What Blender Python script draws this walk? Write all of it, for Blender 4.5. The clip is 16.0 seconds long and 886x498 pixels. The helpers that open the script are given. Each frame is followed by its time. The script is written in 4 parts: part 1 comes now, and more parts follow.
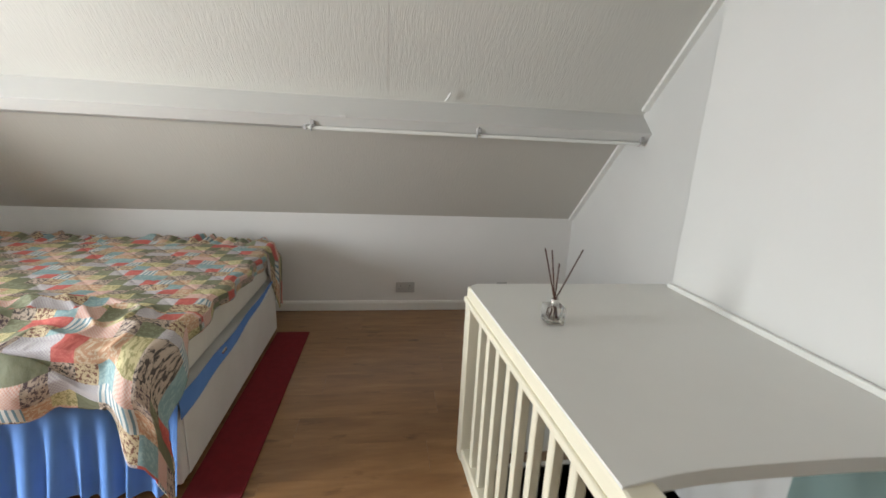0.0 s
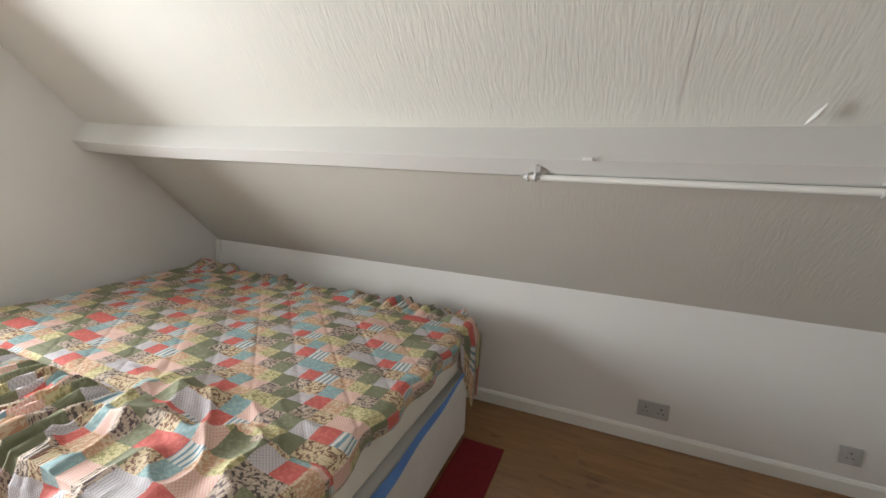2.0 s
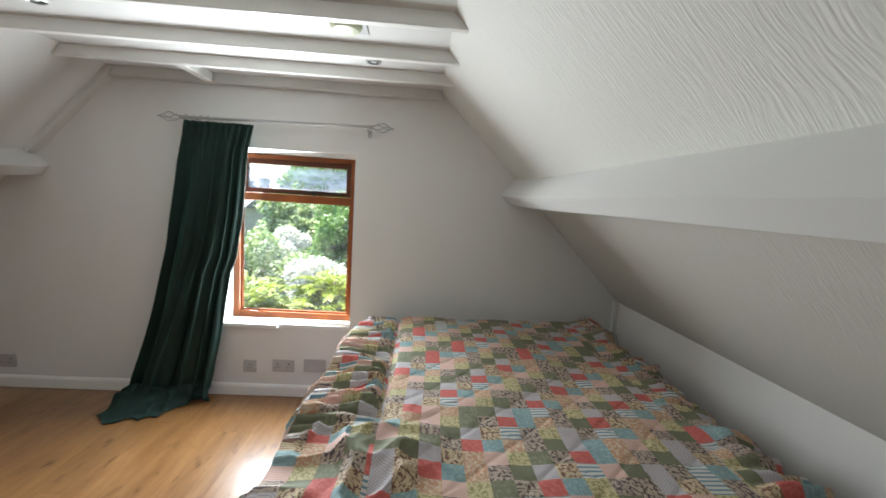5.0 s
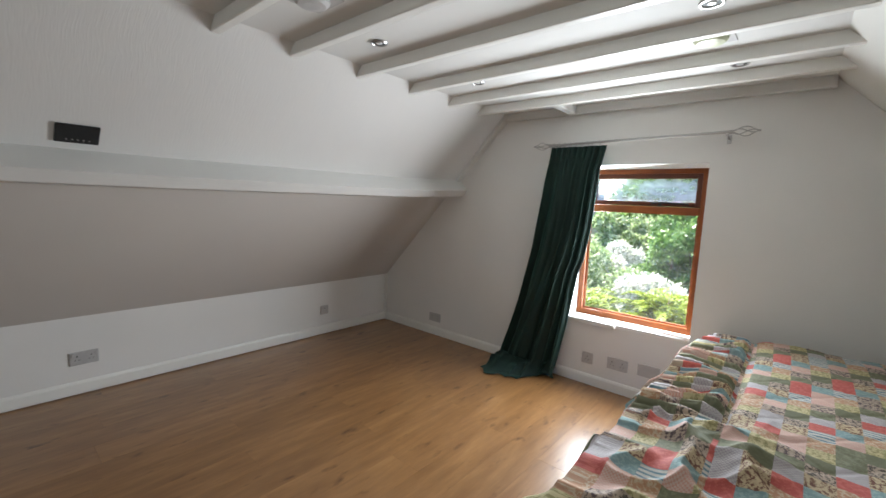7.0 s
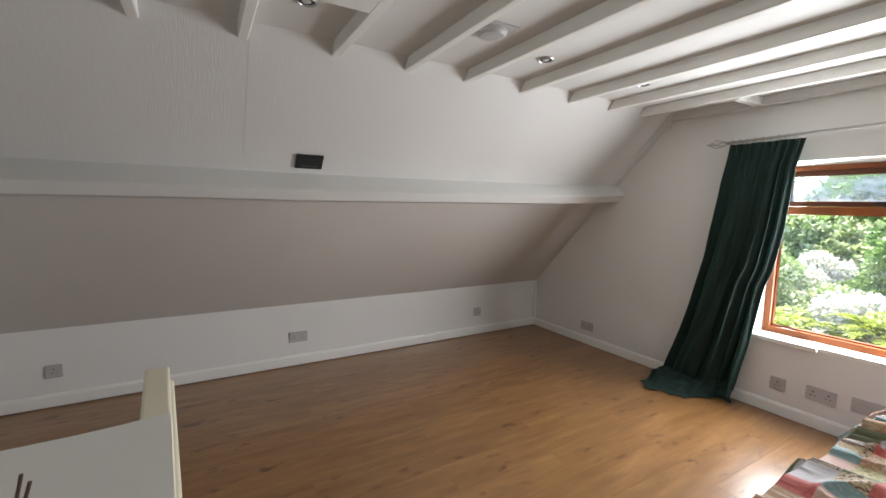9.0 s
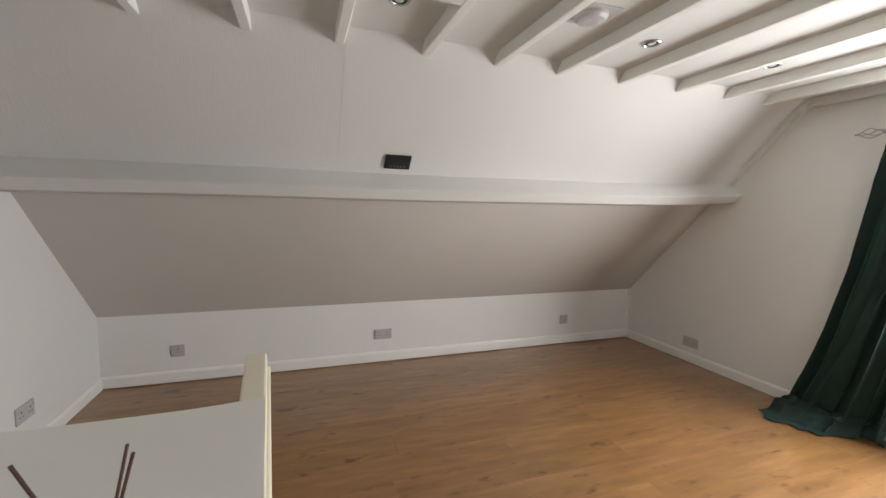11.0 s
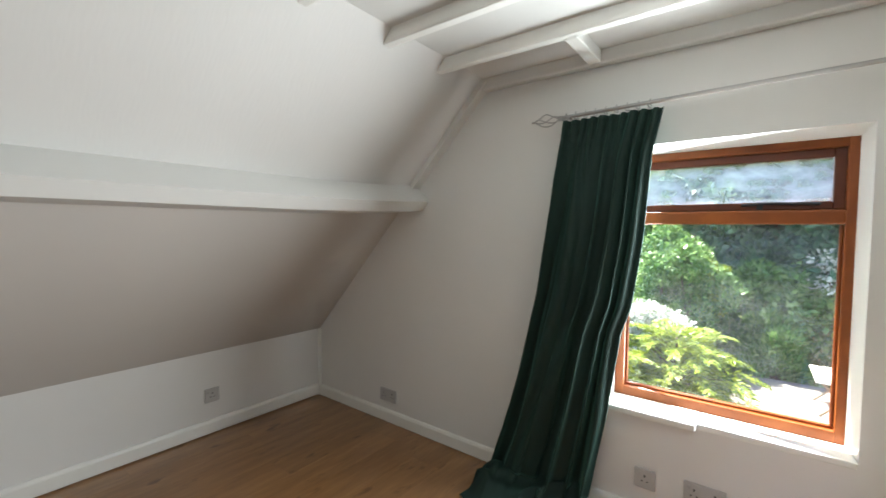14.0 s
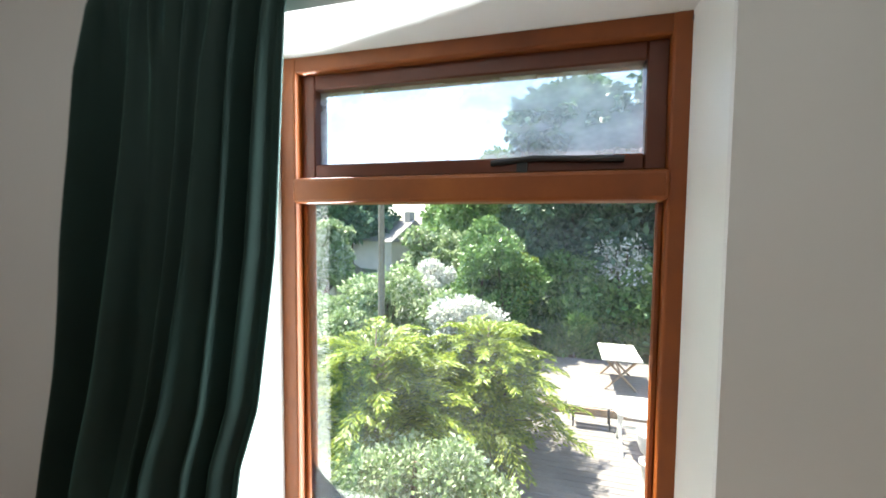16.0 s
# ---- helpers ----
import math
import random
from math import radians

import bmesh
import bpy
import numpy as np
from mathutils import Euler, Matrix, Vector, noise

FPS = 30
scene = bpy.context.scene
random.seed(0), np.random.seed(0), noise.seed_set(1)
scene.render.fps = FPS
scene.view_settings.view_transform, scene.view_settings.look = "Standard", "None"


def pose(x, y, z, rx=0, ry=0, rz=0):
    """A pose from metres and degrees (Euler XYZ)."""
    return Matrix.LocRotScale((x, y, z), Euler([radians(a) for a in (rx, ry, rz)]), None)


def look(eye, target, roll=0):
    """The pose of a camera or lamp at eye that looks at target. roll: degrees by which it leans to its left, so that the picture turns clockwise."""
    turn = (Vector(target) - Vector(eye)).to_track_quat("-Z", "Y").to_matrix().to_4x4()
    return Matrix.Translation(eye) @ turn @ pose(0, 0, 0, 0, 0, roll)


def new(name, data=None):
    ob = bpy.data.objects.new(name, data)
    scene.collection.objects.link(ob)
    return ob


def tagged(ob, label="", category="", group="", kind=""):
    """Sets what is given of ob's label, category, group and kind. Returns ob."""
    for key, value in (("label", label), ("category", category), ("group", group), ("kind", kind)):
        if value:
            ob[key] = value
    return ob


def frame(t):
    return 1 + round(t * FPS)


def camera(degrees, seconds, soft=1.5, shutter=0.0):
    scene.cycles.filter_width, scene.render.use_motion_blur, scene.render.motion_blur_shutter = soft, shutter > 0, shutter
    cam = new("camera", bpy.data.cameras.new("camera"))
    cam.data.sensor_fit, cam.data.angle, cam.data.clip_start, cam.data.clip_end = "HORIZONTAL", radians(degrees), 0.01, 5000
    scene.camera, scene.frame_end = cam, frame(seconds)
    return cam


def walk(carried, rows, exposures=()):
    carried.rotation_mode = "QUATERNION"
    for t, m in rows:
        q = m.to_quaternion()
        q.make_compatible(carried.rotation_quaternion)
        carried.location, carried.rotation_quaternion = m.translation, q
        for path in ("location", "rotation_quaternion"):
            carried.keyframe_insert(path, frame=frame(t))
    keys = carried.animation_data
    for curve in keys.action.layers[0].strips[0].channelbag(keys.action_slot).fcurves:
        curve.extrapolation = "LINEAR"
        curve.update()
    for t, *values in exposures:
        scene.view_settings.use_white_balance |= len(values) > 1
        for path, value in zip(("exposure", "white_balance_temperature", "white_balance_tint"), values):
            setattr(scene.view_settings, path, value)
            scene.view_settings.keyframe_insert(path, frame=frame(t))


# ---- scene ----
cam = camera(94.1, 16.0, shutter=0.2)
PATH = [
    (0, (2.936, 1.674, 1.306), (3.206, 3.593, 0.813), 2.7),
    (0.5, (2.909, 1.919, 1.335), (2.975, 3.866, 0.881), 2.3),
    (1, (2.874, 2.121, 1.335), (2.71, 4.07, 0.914), 2.5),
    (1.5, (2.825, 2.365, 1.356), (2.383, 4.274, 0.955), 2.5),
    (2, (2.801, 2.563, 1.376), (2.046, 4.374, 0.99), 2.2),
    (2.5, (2.821, 2.756, 1.375), (1.752, 4.409, 1.023), 2.4),
    (3, (2.833, 2.931, 1.381), (1.446, 4.333, 1.05), 2.1),
    (3.2, (2.816, 2.977, 1.379), (1.326, 4.273, 1.063), 2.2),
    (5.3, (2.73, 3.433, 1.379), (0.747, 3.288, 1.163), 3.3),
    (5.5, (2.777, 3.44, 1.365), (0.814, 3.114, 1.156), 3.0),
    (6, (2.847, 3.427, 1.362), (1.009, 2.666, 1.155), 2.6),
    (6.5, (2.946, 3.39, 1.354), (1.28, 2.306, 1.134), 2.4),
    (7, (3.038, 3.414, 1.343), (1.53, 2.122, 1.111), 2.4),
    (7.5, (3.105, 3.422, 1.341), (1.728, 1.991, 1.108), 2.0),
    (8, (3.167, 3.429, 1.334), (1.912, 1.889, 1.109), 1.5),
    (8.5, (3.205, 3.434, 1.333), (2.073, 1.799, 1.116), 1.2),
    (9, (3.231, 3.437, 1.333), (2.227, 1.72, 1.122), 1.0),
    (9.5, (3.263, 3.427, 1.332), (2.385, 1.642, 1.128), 1.0),
    (10, (3.292, 3.42, 1.327), (2.537, 1.579, 1.125), 1.0),
    (10.2, (3.296, 3.417, 1.322), (2.583, 1.559, 1.122), 1.1),
    (12.3, (2.905, 3.12, 1.296), (2.281, 1.23, 1.1), 1.2),
    (12.5, (2.844, 3.049, 1.301), (2.115, 1.196, 1.111), 0.7),
    (13, (2.589, 2.819, 1.305), (1.514, 1.139, 1.151), 0.5),
    (13.5, (2.305, 2.691, 1.305), (0.91, 1.264, 1.16), -0.3),
    (14, (1.932, 2.658, 1.274), (0.343, 1.447, 1.184), 0.6),
    (14.5, (1.585, 2.658, 1.265), (-0.179, 1.716, 1.215), 1.2),
    (15, (1.188, 2.683, 1.295), (-0.684, 1.979, 1.333), 0.9),
    (15.5, (0.884, 2.726, 1.275), (-1.024, 2.13, 1.31), 1.1),
    (16, (0.653, 2.735, 1.265), (-1.267, 2.186, 1.154), 0.5),
]
EXPOSURES = [(0, 3.1, 6800, 13), (1.5, 3.1, 6900, 16), (2.2, 3.05, 6900, 14), (3, 2.65, 6900, 13), (5.5, 2.5, 6450, 11), (8, 2.45, 6500, 14), (10, 2.75, 7000, 16), (12.5, 3.0, 6900, 13), (14, 2.7, 6600, 9), (15, 2.6, 6600, 10), (16, 2.15, 6500, 9)]
walk(cam, [(t, look(eye, target, roll)) for t, eye, target, roll in PATH], EXPOSURES)

# ---- light ----
world = bpy.data.worlds.new("world")
scene.world = world
world.use_nodes = True
wn = world.node_tree.nodes
sky = wn.new("ShaderNodeTexSky")
sky.sky_type, sky.sun_disc = "NISHITA", False
SUN_EL, SUN_TRAVEL = 66.0, Vector((0.17, 0.41))
sky.sun_elevation = radians(SUN_EL)
sky.sun_rotation = math.atan2(-SUN_TRAVEL.x, -SUN_TRAVEL.y)
world.node_tree.links.new(sky.outputs[0], wn["Background"].inputs[0])
wn["Background"].inputs[1].default_value = 0.15
sun = new("sun", bpy.data.lights.new("sun", "SUN"))
sun.data.energy, sun.data.angle, sun.data.color = 5.0, radians(0.6), (1.0, 0.95, 0.86)
flat = SUN_TRAVEL.normalized() * math.cos(radians(SUN_EL))
sun.matrix_world = look((-8, 0, 12), Vector((-8, 0, 12)) + Vector((flat.x, flat.y, -math.sin(radians(SUN_EL)))))

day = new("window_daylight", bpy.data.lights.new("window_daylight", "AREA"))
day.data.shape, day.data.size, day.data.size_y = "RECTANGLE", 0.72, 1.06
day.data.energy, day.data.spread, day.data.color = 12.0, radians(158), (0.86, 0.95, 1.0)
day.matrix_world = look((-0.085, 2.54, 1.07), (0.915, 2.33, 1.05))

# ---- materials ----
def material(name, colour, rough=0.6, metal=0.0, **more):
    m = bpy.data.materials.new(name)
    m.use_nodes = True
    b = m.node_tree.nodes["Principled BSDF"]
    b.inputs["Base Color"].default_value = (*colour, 1)
    b.inputs["Roughness"].default_value = rough
    b.inputs["Metallic"].default_value = metal
    for key, value in more.items():
        b.inputs[key.replace("_", " ")].default_value = value
    return m


def nd(m, kind, **sets):
    n = m.node_tree.nodes.new("ShaderNode" + kind)
    for key, value in sets.items():
        if key in n.inputs:
            n.inputs[key].default_value = value
        else:
            setattr(n, key, value)
    return n


def tie(m, a, b):
    m.node_tree.links.new(a, b)


def ramp(m, fac, stops, constant=False):
    r = nd(m, "ValToRGB")
    r.color_ramp.interpolation = "CONSTANT" if constant else "LINEAR"
    el = r.color_ramp.elements
    while len(el) < len(stops):
        el.new(1.0)
    for e, (p, c) in zip(el, stops):
        e.position, e.color = p, (*c, 1)
    tie(m, fac, r.inputs[0])
    return r.outputs[0]


def coords(m, scale=(1, 1, 1), source="Object", rotation=(0, 0, 0)):
    tc, mp = nd(m, "TexCoord"), nd(m, "Mapping")
    mp.inputs["Scale"].default_value = scale
    mp.inputs["Rotation"].default_value = rotation
    tie(m, tc.outputs[source], mp.inputs["Vector"])
    return mp.outputs[0]


def noise_at(m, vec, scale, detail=4.0, rough=0.55):
    n = nd(m, "TexNoise", Scale=scale, Detail=detail, Roughness=rough)
    tie(m, vec, n.inputs["Vector"])
    return n.outputs["Fac"]


def bump(m, height, strength, distance, under=None):
    b = nd(m, "Bump", Strength=strength, Distance=distance)
    tie(m, height, b.inputs["Height"])
    if under:
        tie(m, under, b.inputs["Normal"])
    tie(m, b.outputs[0], m.node_tree.nodes["Principled BSDF"].inputs["Normal"])
    return b.outputs[0]


def mottled(name, a, b, scale, rough, grain=60.0, strength=0.15, distance=0.002, vec_scale=(1, 1, 1), **more):
    """Two tones over a broad noise, with a fine relief."""
    m = material(name, a, rough, **more)
    v = coords(m, vec_scale)
    c = ramp(m, noise_at(m, v, scale), [(0.3, a), (0.7, b)])
    tie(m, c, m.node_tree.nodes["Principled BSDF"].inputs["Base Color"])
    bump(m, noise_at(m, v, grain, 6), strength, distance)
    return m


wall_paint = mottled("wall_paint", (0.76, 0.74, 0.715), (0.72, 0.705, 0.68), 1.3, 0.75, 45, 0.25, 0.002)
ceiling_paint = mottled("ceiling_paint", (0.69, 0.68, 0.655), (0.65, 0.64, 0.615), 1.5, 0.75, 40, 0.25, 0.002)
gloss_paint = mottled("gloss_white_paint", (0.82, 0.81, 0.77), (0.78, 0.77, 0.73), 3, 0.35, 50, 0.08, 0.001)
cream_paint = mottled("cream_gloss_paint", (0.80, 0.75, 0.60), (0.76, 0.71, 0.56), 3, 0.35, 50, 0.08, 0.001)
board_paint = mottled("board_paint", (0.78, 0.77, 0.73), (0.74, 0.73, 0.69), 2, 0.45, 30, 0.1, 0.001)


def combed(name, a, b, strength):
    """Brushed plaster with fine upright streaks that waver and fade in and out."""
    m = material(name, a, 0.7)
    v = coords(m)
    tie(m, ramp(m, noise_at(m, v, 1.1), [(0.3, a), (0.7, b)]), m.node_tree.nodes["Principled BSDF"].inputs["Base Color"])
    bend = nd(m, "TexNoise", Scale=5.0, Detail=2.0)
    tie(m, v, bend.inputs["Vector"])
    add = nd(m, "VectorMath", operation="MULTIPLY_ADD")
    add.inputs[1].default_value = (0.05, 0, 0)
    tie(m, bend.outputs["Color"], add.inputs[0])
    tie(m, v, add.inputs[2])
    mp = nd(m, "Mapping", Scale=(185, 15, 15))
    tie(m, add.outputs[0], mp.inputs["Vector"])
    patch = nd(m, "Math", operation="MULTIPLY")
    tie(m, noise_at(m, mp.outputs[0], 1.0, 1, 0.5), patch.inputs[0])
    tie(m, ramp(m, noise_at(m, v, 1.7, 2), [(0.3, (0.6, 0.6, 0.6)), (0.65, (1, 1, 1))]), patch.inputs[1])
    n1 = bump(m, patch.outputs[0], strength, 0.006)
    bump(m, noise_at(m, v, 2.5, 3), 0.12, 0.02, n1)
    return m


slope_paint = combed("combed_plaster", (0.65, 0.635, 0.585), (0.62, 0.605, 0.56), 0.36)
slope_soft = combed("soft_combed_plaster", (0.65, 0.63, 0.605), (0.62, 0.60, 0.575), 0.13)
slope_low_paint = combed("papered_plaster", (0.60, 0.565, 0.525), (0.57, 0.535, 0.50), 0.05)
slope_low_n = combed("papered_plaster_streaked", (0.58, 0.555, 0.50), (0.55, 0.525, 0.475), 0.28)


def wood(name, a, b, c, rough, axis=(1.2, 14, 14), knots=True, **more):
    m = material(name, a, rough, **more)
    info = nd(m, "ObjectInfo")
    off = nd(m, "VectorMath", operation="SCALE")
    comb = nd(m, "CombineXYZ", X=17.0, Y=9.0, Z=3.0)
    tie(m, comb.outputs[0], off.inputs[0])
    tie(m, info.outputs["Random"], off.inputs["Scale"])
    add = nd(m, "VectorMath", operation="ADD")
    tc = nd(m, "TexCoord")
    tie(m, tc.outputs["Object"], add.inputs[0])
    tie(m, off.outputs[0], add.inputs[1])
    mp = nd(m, "Mapping", Scale=axis)
    tie(m, add.outputs[0], mp.inputs["Vector"])
    grain = noise_at(m, mp.outputs[0], 3.0, 8, 0.6)
    col = ramp(m, grain, [(0.3, a), (0.55, b), (0.75, c)])
    hsv = nd(m, "HueSaturation")
    val = nd(m, "MapRange")
    val.inputs["To Min"].default_value, val.inputs["To Max"].default_value = 0.95, 1.05
    tie(m, info.outputs["Random"], val.inputs["Value"])
    tie(m, val.outputs[0], hsv.inputs["Value"])
    tie(m, col, hsv.inputs["Color"])
    out = hsv.outputs[0]
    if knots:
        drift = nd(m, "Mapping", Scale=(2.0, 8.0, 8.0))
        tie(m, add.outputs[0], drift.inputs["Vector"])
        tone = nd(m, "Mix", data_type="RGBA", blend_type="MULTIPLY")
        tone.inputs["Factor"].default_value = 1.0
        tie(m, out, tone.inputs["A"])
        tie(m, ramp(m, noise_at(m, drift.outputs[0], 1.0, 4, 0.6), [(0.35, (0.86, 0.83, 0.80)), (0.62, (1.06, 1.06, 1.06))]), tone.inputs["B"])
        out = tone.outputs["Result"]
        k = nd(m, "Mapping", Scale=(4.2, 11.0, 11.0))
        tie(m, add.outputs[0], k.inputs["Vector"])
        spots = ramp(m, noise_at(m, k.outputs[0], 1.3, 3, 0.55), [(0.62, (0, 0, 0)), (0.68, (0.4, 0.4, 0.4)), (0.74, (0.9, 0.9, 0.9))])
        mix = nd(m, "Mix", data_type="RGBA")
        tie(m, spots, mix.inputs["Factor"])
        tie(m, out, mix.inputs["A"])
        mix.inputs["B"].default_value = (a[0] * 0.45, a[1] * 0.38, a[2] * 0.35, 1)
        out = mix.outputs["Result"]
    tie(m, out, m.node_tree.nodes["Principled BSDF"].inputs["Base Color"])
    bump(m, grain, 0.12, 0.0015)
    return m


oak = wood("oak_laminate", (0.225, 0.108, 0.038), (0.29, 0.145, 0.053), (0.355, 0.19, 0.075), 0.34, (1.1, 7, 7), Coat_Weight=0.55, Coat_Roughness=0.2)
stained = wood("stained_hardwood", (0.18, 0.040, 0.003), (0.245, 0.058, 0.004), (0.32, 0.084, 0.008), 0.5, (14, 2, 2), False)
sash_wood = wood("dark_stained_sash", (0.08, 0.014, 0.002), (0.11, 0.021, 0.003), (0.15, 0.031, 0.004), 0.4, (14, 2, 2), False)
deck_wood = wood("weathered_decking", (0.15, 0.13, 0.115), (0.20, 0.18, 0.16), (0.26, 0.235, 0.21), 0.8, (10, 1, 10), False)
garden_wood = wood("garden_table_wood", (0.20, 0.13, 0.08), (0.28, 0.19, 0.12), (0.34, 0.24, 0.16), 0.7, (4, 4, 4), False)
pale_wood = wood("bleached_table_wood", (0.55, 0.51, 0.45), (0.62, 0.58, 0.52), (0.68, 0.64, 0.58), 0.7, (4, 4, 4), False)
plastic = mottled("grey_white_plastic", (0.47, 0.455, 0.45), (0.43, 0.42, 0.41), 20, 0.4, 90, 0.03, 0.0005)
slot = material("dark_slot", (0.03, 0.03, 0.03), 0.6)
black_gloss = material("black_glass", (0.008, 0.008, 0.009), 0.15)
steel = material("brushed_steel", (0.45, 0.44, 0.43), 0.35, 1.0)
chrome = material("chrome", (0.75, 0.75, 0.75), 0.15, 1.0)
bulb = material("spot_lens", (0.55, 0.55, 0.55), 0.2)
iron = material("dark_iron", (0.05, 0.05, 0.05), 0.5, 0.6)
mattress_white = mottled("mattress_ticking", (0.78, 0.75, 0.68), (0.72, 0.69, 0.62), 8, 0.85, 250, 0.3, 0.001)
base_white = mottled("bed_base_vinyl", (0.76, 0.74, 0.70), (0.70, 0.68, 0.64), 5, 0.6, 150, 0.2, 0.001)
blue_cloth = mottled("blue_cotton", (0.10, 0.25, 0.62), (0.13, 0.30, 0.68), 6, 0.8, 300, 0.2, 0.0008)
red_felt = mottled("red_felt", (0.15, 0.004, 0.008), (0.19, 0.006, 0.011), 30, 0.95, 400, 0.6, 0.002)
teal_carpet = mottled("teal_carpet", (0.10, 0.19, 0.18), (0.13, 0.23, 0.22), 30, 0.95, 300, 0.6, 0.003)
velvet = mottled("green_velvet", (0.0018, 0.0155, 0.0115), (0.004, 0.027, 0.021), 4, 0.8, 300, 0.2, 0.001, Sheen_Weight=0.2, Sheen_Roughness=0.4, Sheen_Tint=(0.25, 0.8, 0.65, 1))
teal_paint = mottled("grey_green_paint", (0.20, 0.29, 0.27), (0.23, 0.32, 0.30), 4, 0.5, 60, 0.1, 0.001)
reed = material("dark_reed", (0.09, 0.04, 0.025), 0.7)
liquid = material("clear_oil", (0.85, 0.83, 0.78), 0.05, 0, Transmission_Weight=0.9, IOR=1.4)
bottle_glass = material("bottle_glass", (0.95, 0.95, 0.95), 0.03, 0, Transmission_Weight=1.0, IOR=1.3)
concrete = mottled("grey_stone", (0.30, 0.28, 0.26), (0.38, 0.36, 0.33), 4, 0.9, 40, 0.5, 0.01)
pale_stone = mottled("white_stone", (0.60, 0.58, 0.54), (0.50, 0.48, 0.44), 6, 0.9, 40, 0.5, 0.006)
render_wall = mottled("house_render", (0.40, 0.37, 0.32), (0.34, 0.32, 0.28), 2, 0.9, 40, 0.3, 0.01)
slate = mottled("grey_slate", (0.16, 0.15, 0.15), (0.22, 0.21, 0.20), 5, 0.8, 30, 0.4, 0.01)
soil = mottled("garden_ground", (0.06, 0.09, 0.03), (0.11, 0.13, 0.05), 1.5, 0.95, 20, 0.8, 0.02)
bark = mottled("bark", (0.09, 0.06, 0.04), (0.14, 0.10, 0.07), 8, 0.9, 30, 0.8, 0.02)
pole_wood = mottled("pole_wood", (0.16, 0.13, 0.10), (0.22, 0.18, 0.14), 4, 0.85, 30, 0.4, 0.005)

pane_glass = bpy.data.materials.new("window_glass")
pane_glass.use_nodes = True
gn = pane_glass.node_tree.nodes
gn.remove(gn["Principled BSDF"])
clear = nd(pane_glass, "BsdfTransparent", Color=(0.97, 0.98, 0.97, 1))
gloss = nd(pane_glass, "BsdfGlossy", Roughness=0.02)
fres, mixer = nd(pane_glass, "Fresnel", IOR=1.45), nd(pane_glass, "MixShader")
tie(pane_glass, fres.outputs[0], mixer.inputs[0])
tie(pane_glass, clear.outputs[0], mixer.inputs[1])
tie(pane_glass, gloss.outputs[0], mixer.inputs[2])
tie(pane_glass, mixer.outputs[0], gn["Material Output"].inputs[0])



def dusty(name, low, high):
    """Clear glass under a film of dirt that scatters the daylight through it."""
    m = pane_glass.copy()
    m.name = name
    dirt, dmix = nd(m, "BsdfTranslucent", Color=(0.8, 0.84, 0.9, 1)), nd(m, "MixShader")
    dust = ramp(m, noise_at(m, coords(m, (1, 3, 5)), 2.2, 4), [(0.35, (low, low, low)), (0.7, (high, high, high))])
    exit_socket = m.node_tree.nodes["Material Output"].inputs[0]
    clean = exit_socket.links[0].from_socket
    tie(m, dust, dmix.inputs[0])
    tie(m, clean, dmix.inputs[1])
    tie(m, dirt.outputs[0], dmix.inputs[2])
    tie(m, dmix.outputs[0], exit_socket)
    return m


sash_glass, main_glass = dusty("dusty_window_glass", 0.12, 0.50), dusty("hazy_window_glass", 0.006, 0.035)


def foliage(name, dark, mid, light):
    m = material(name, mid, 0.42)
    g = nd(m, "NewGeometry")
    c = ramp(m, g.outputs["Random Per Island"], [(0.0, dark), (0.5, mid), (1.0, light)])
    tie(m, c, m.node_tree.nodes["Principled BSDF"].inputs["Base Color"])
    out = m.node_tree.nodes["Material Output"]
    tr, mx = nd(m, "BsdfTranslucent"), nd(m, "MixShader", Fac=0.35)
    tie(m, c, tr.inputs[0])
    tie(m, m.node_tree.nodes["Principled BSDF"].outputs[0], mx.inputs[1])
    tie(m, tr.outputs[0], mx.inputs[2])
    tie(m, mx.outputs[0], out.inputs[0])
    return m


lime_leaf = foliage("lime_conifer", (0.05, 0.10, 0.010), (0.19, 0.26, 0.022), (0.36, 0.42, 0.05))
mid_leaf = foliage("mid_green_leaf", (0.05, 0.11, 0.025), (0.13, 0.25, 0.06), (0.27, 0.38, 0.14))
dark_leaf = foliage("dark_green_leaf", (0.02, 0.055, 0.03), (0.07, 0.15, 0.08), (0.19, 0.29, 0.17))
pale_leaf = foliage("pale_green_leaf", (0.12, 0.20, 0.06), (0.27, 0.36, 0.15), (0.55, 0.60, 0.42))
blossom = foliage("white_blossom", (0.25, 0.32, 0.20), (0.65, 0.65, 0.60), (0.80, 0.78, 0.74))

# patchwork: a repeating set of ten prints, one to each square of the cloth
quilt_cloth = material("patchwork_cotton", (0.5, 0.4, 0.3), 0.85)
PATCH = 0.068
uvs = coords(quilt_cloth, (1 / PATCH, 1 / PATCH, 1), "UV")
fl = nd(quilt_cloth, "VectorMath", operation="FLOOR")
tie(quilt_cloth, uvs, fl.inputs[0])
dot = nd(quilt_cloth, "VectorMath", operation="DOT_PRODUCT")
dot.inputs[1].default_value = (5 / 12, 1 / 12, 0)
tie(quilt_cloth, fl.outputs[0], dot.inputs[0])
half = nd(quilt_cloth, "Math", operation="ADD")
half.inputs[1].default_value = 0.5 / 12
tie(quilt_cloth, dot.outputs["Value"], half.inputs[0])
wn2 = nd(quilt_cloth, "TexWhiteNoise", noise_dimensions="2D")
tie(quilt_cloth, fl.outputs[0], wn2.inputs["Vector"])
step = nd(quilt_cloth, "Math", operation="GREATER_THAN")
step.inputs[1].default_value = 0.82
tie(quilt_cloth, wn2.outputs["Value"], step.inputs[0])
jump = nd(quilt_cloth, "Math", operation="MULTIPLY_ADD")
jump.inputs[1].default_value = 5 / 12
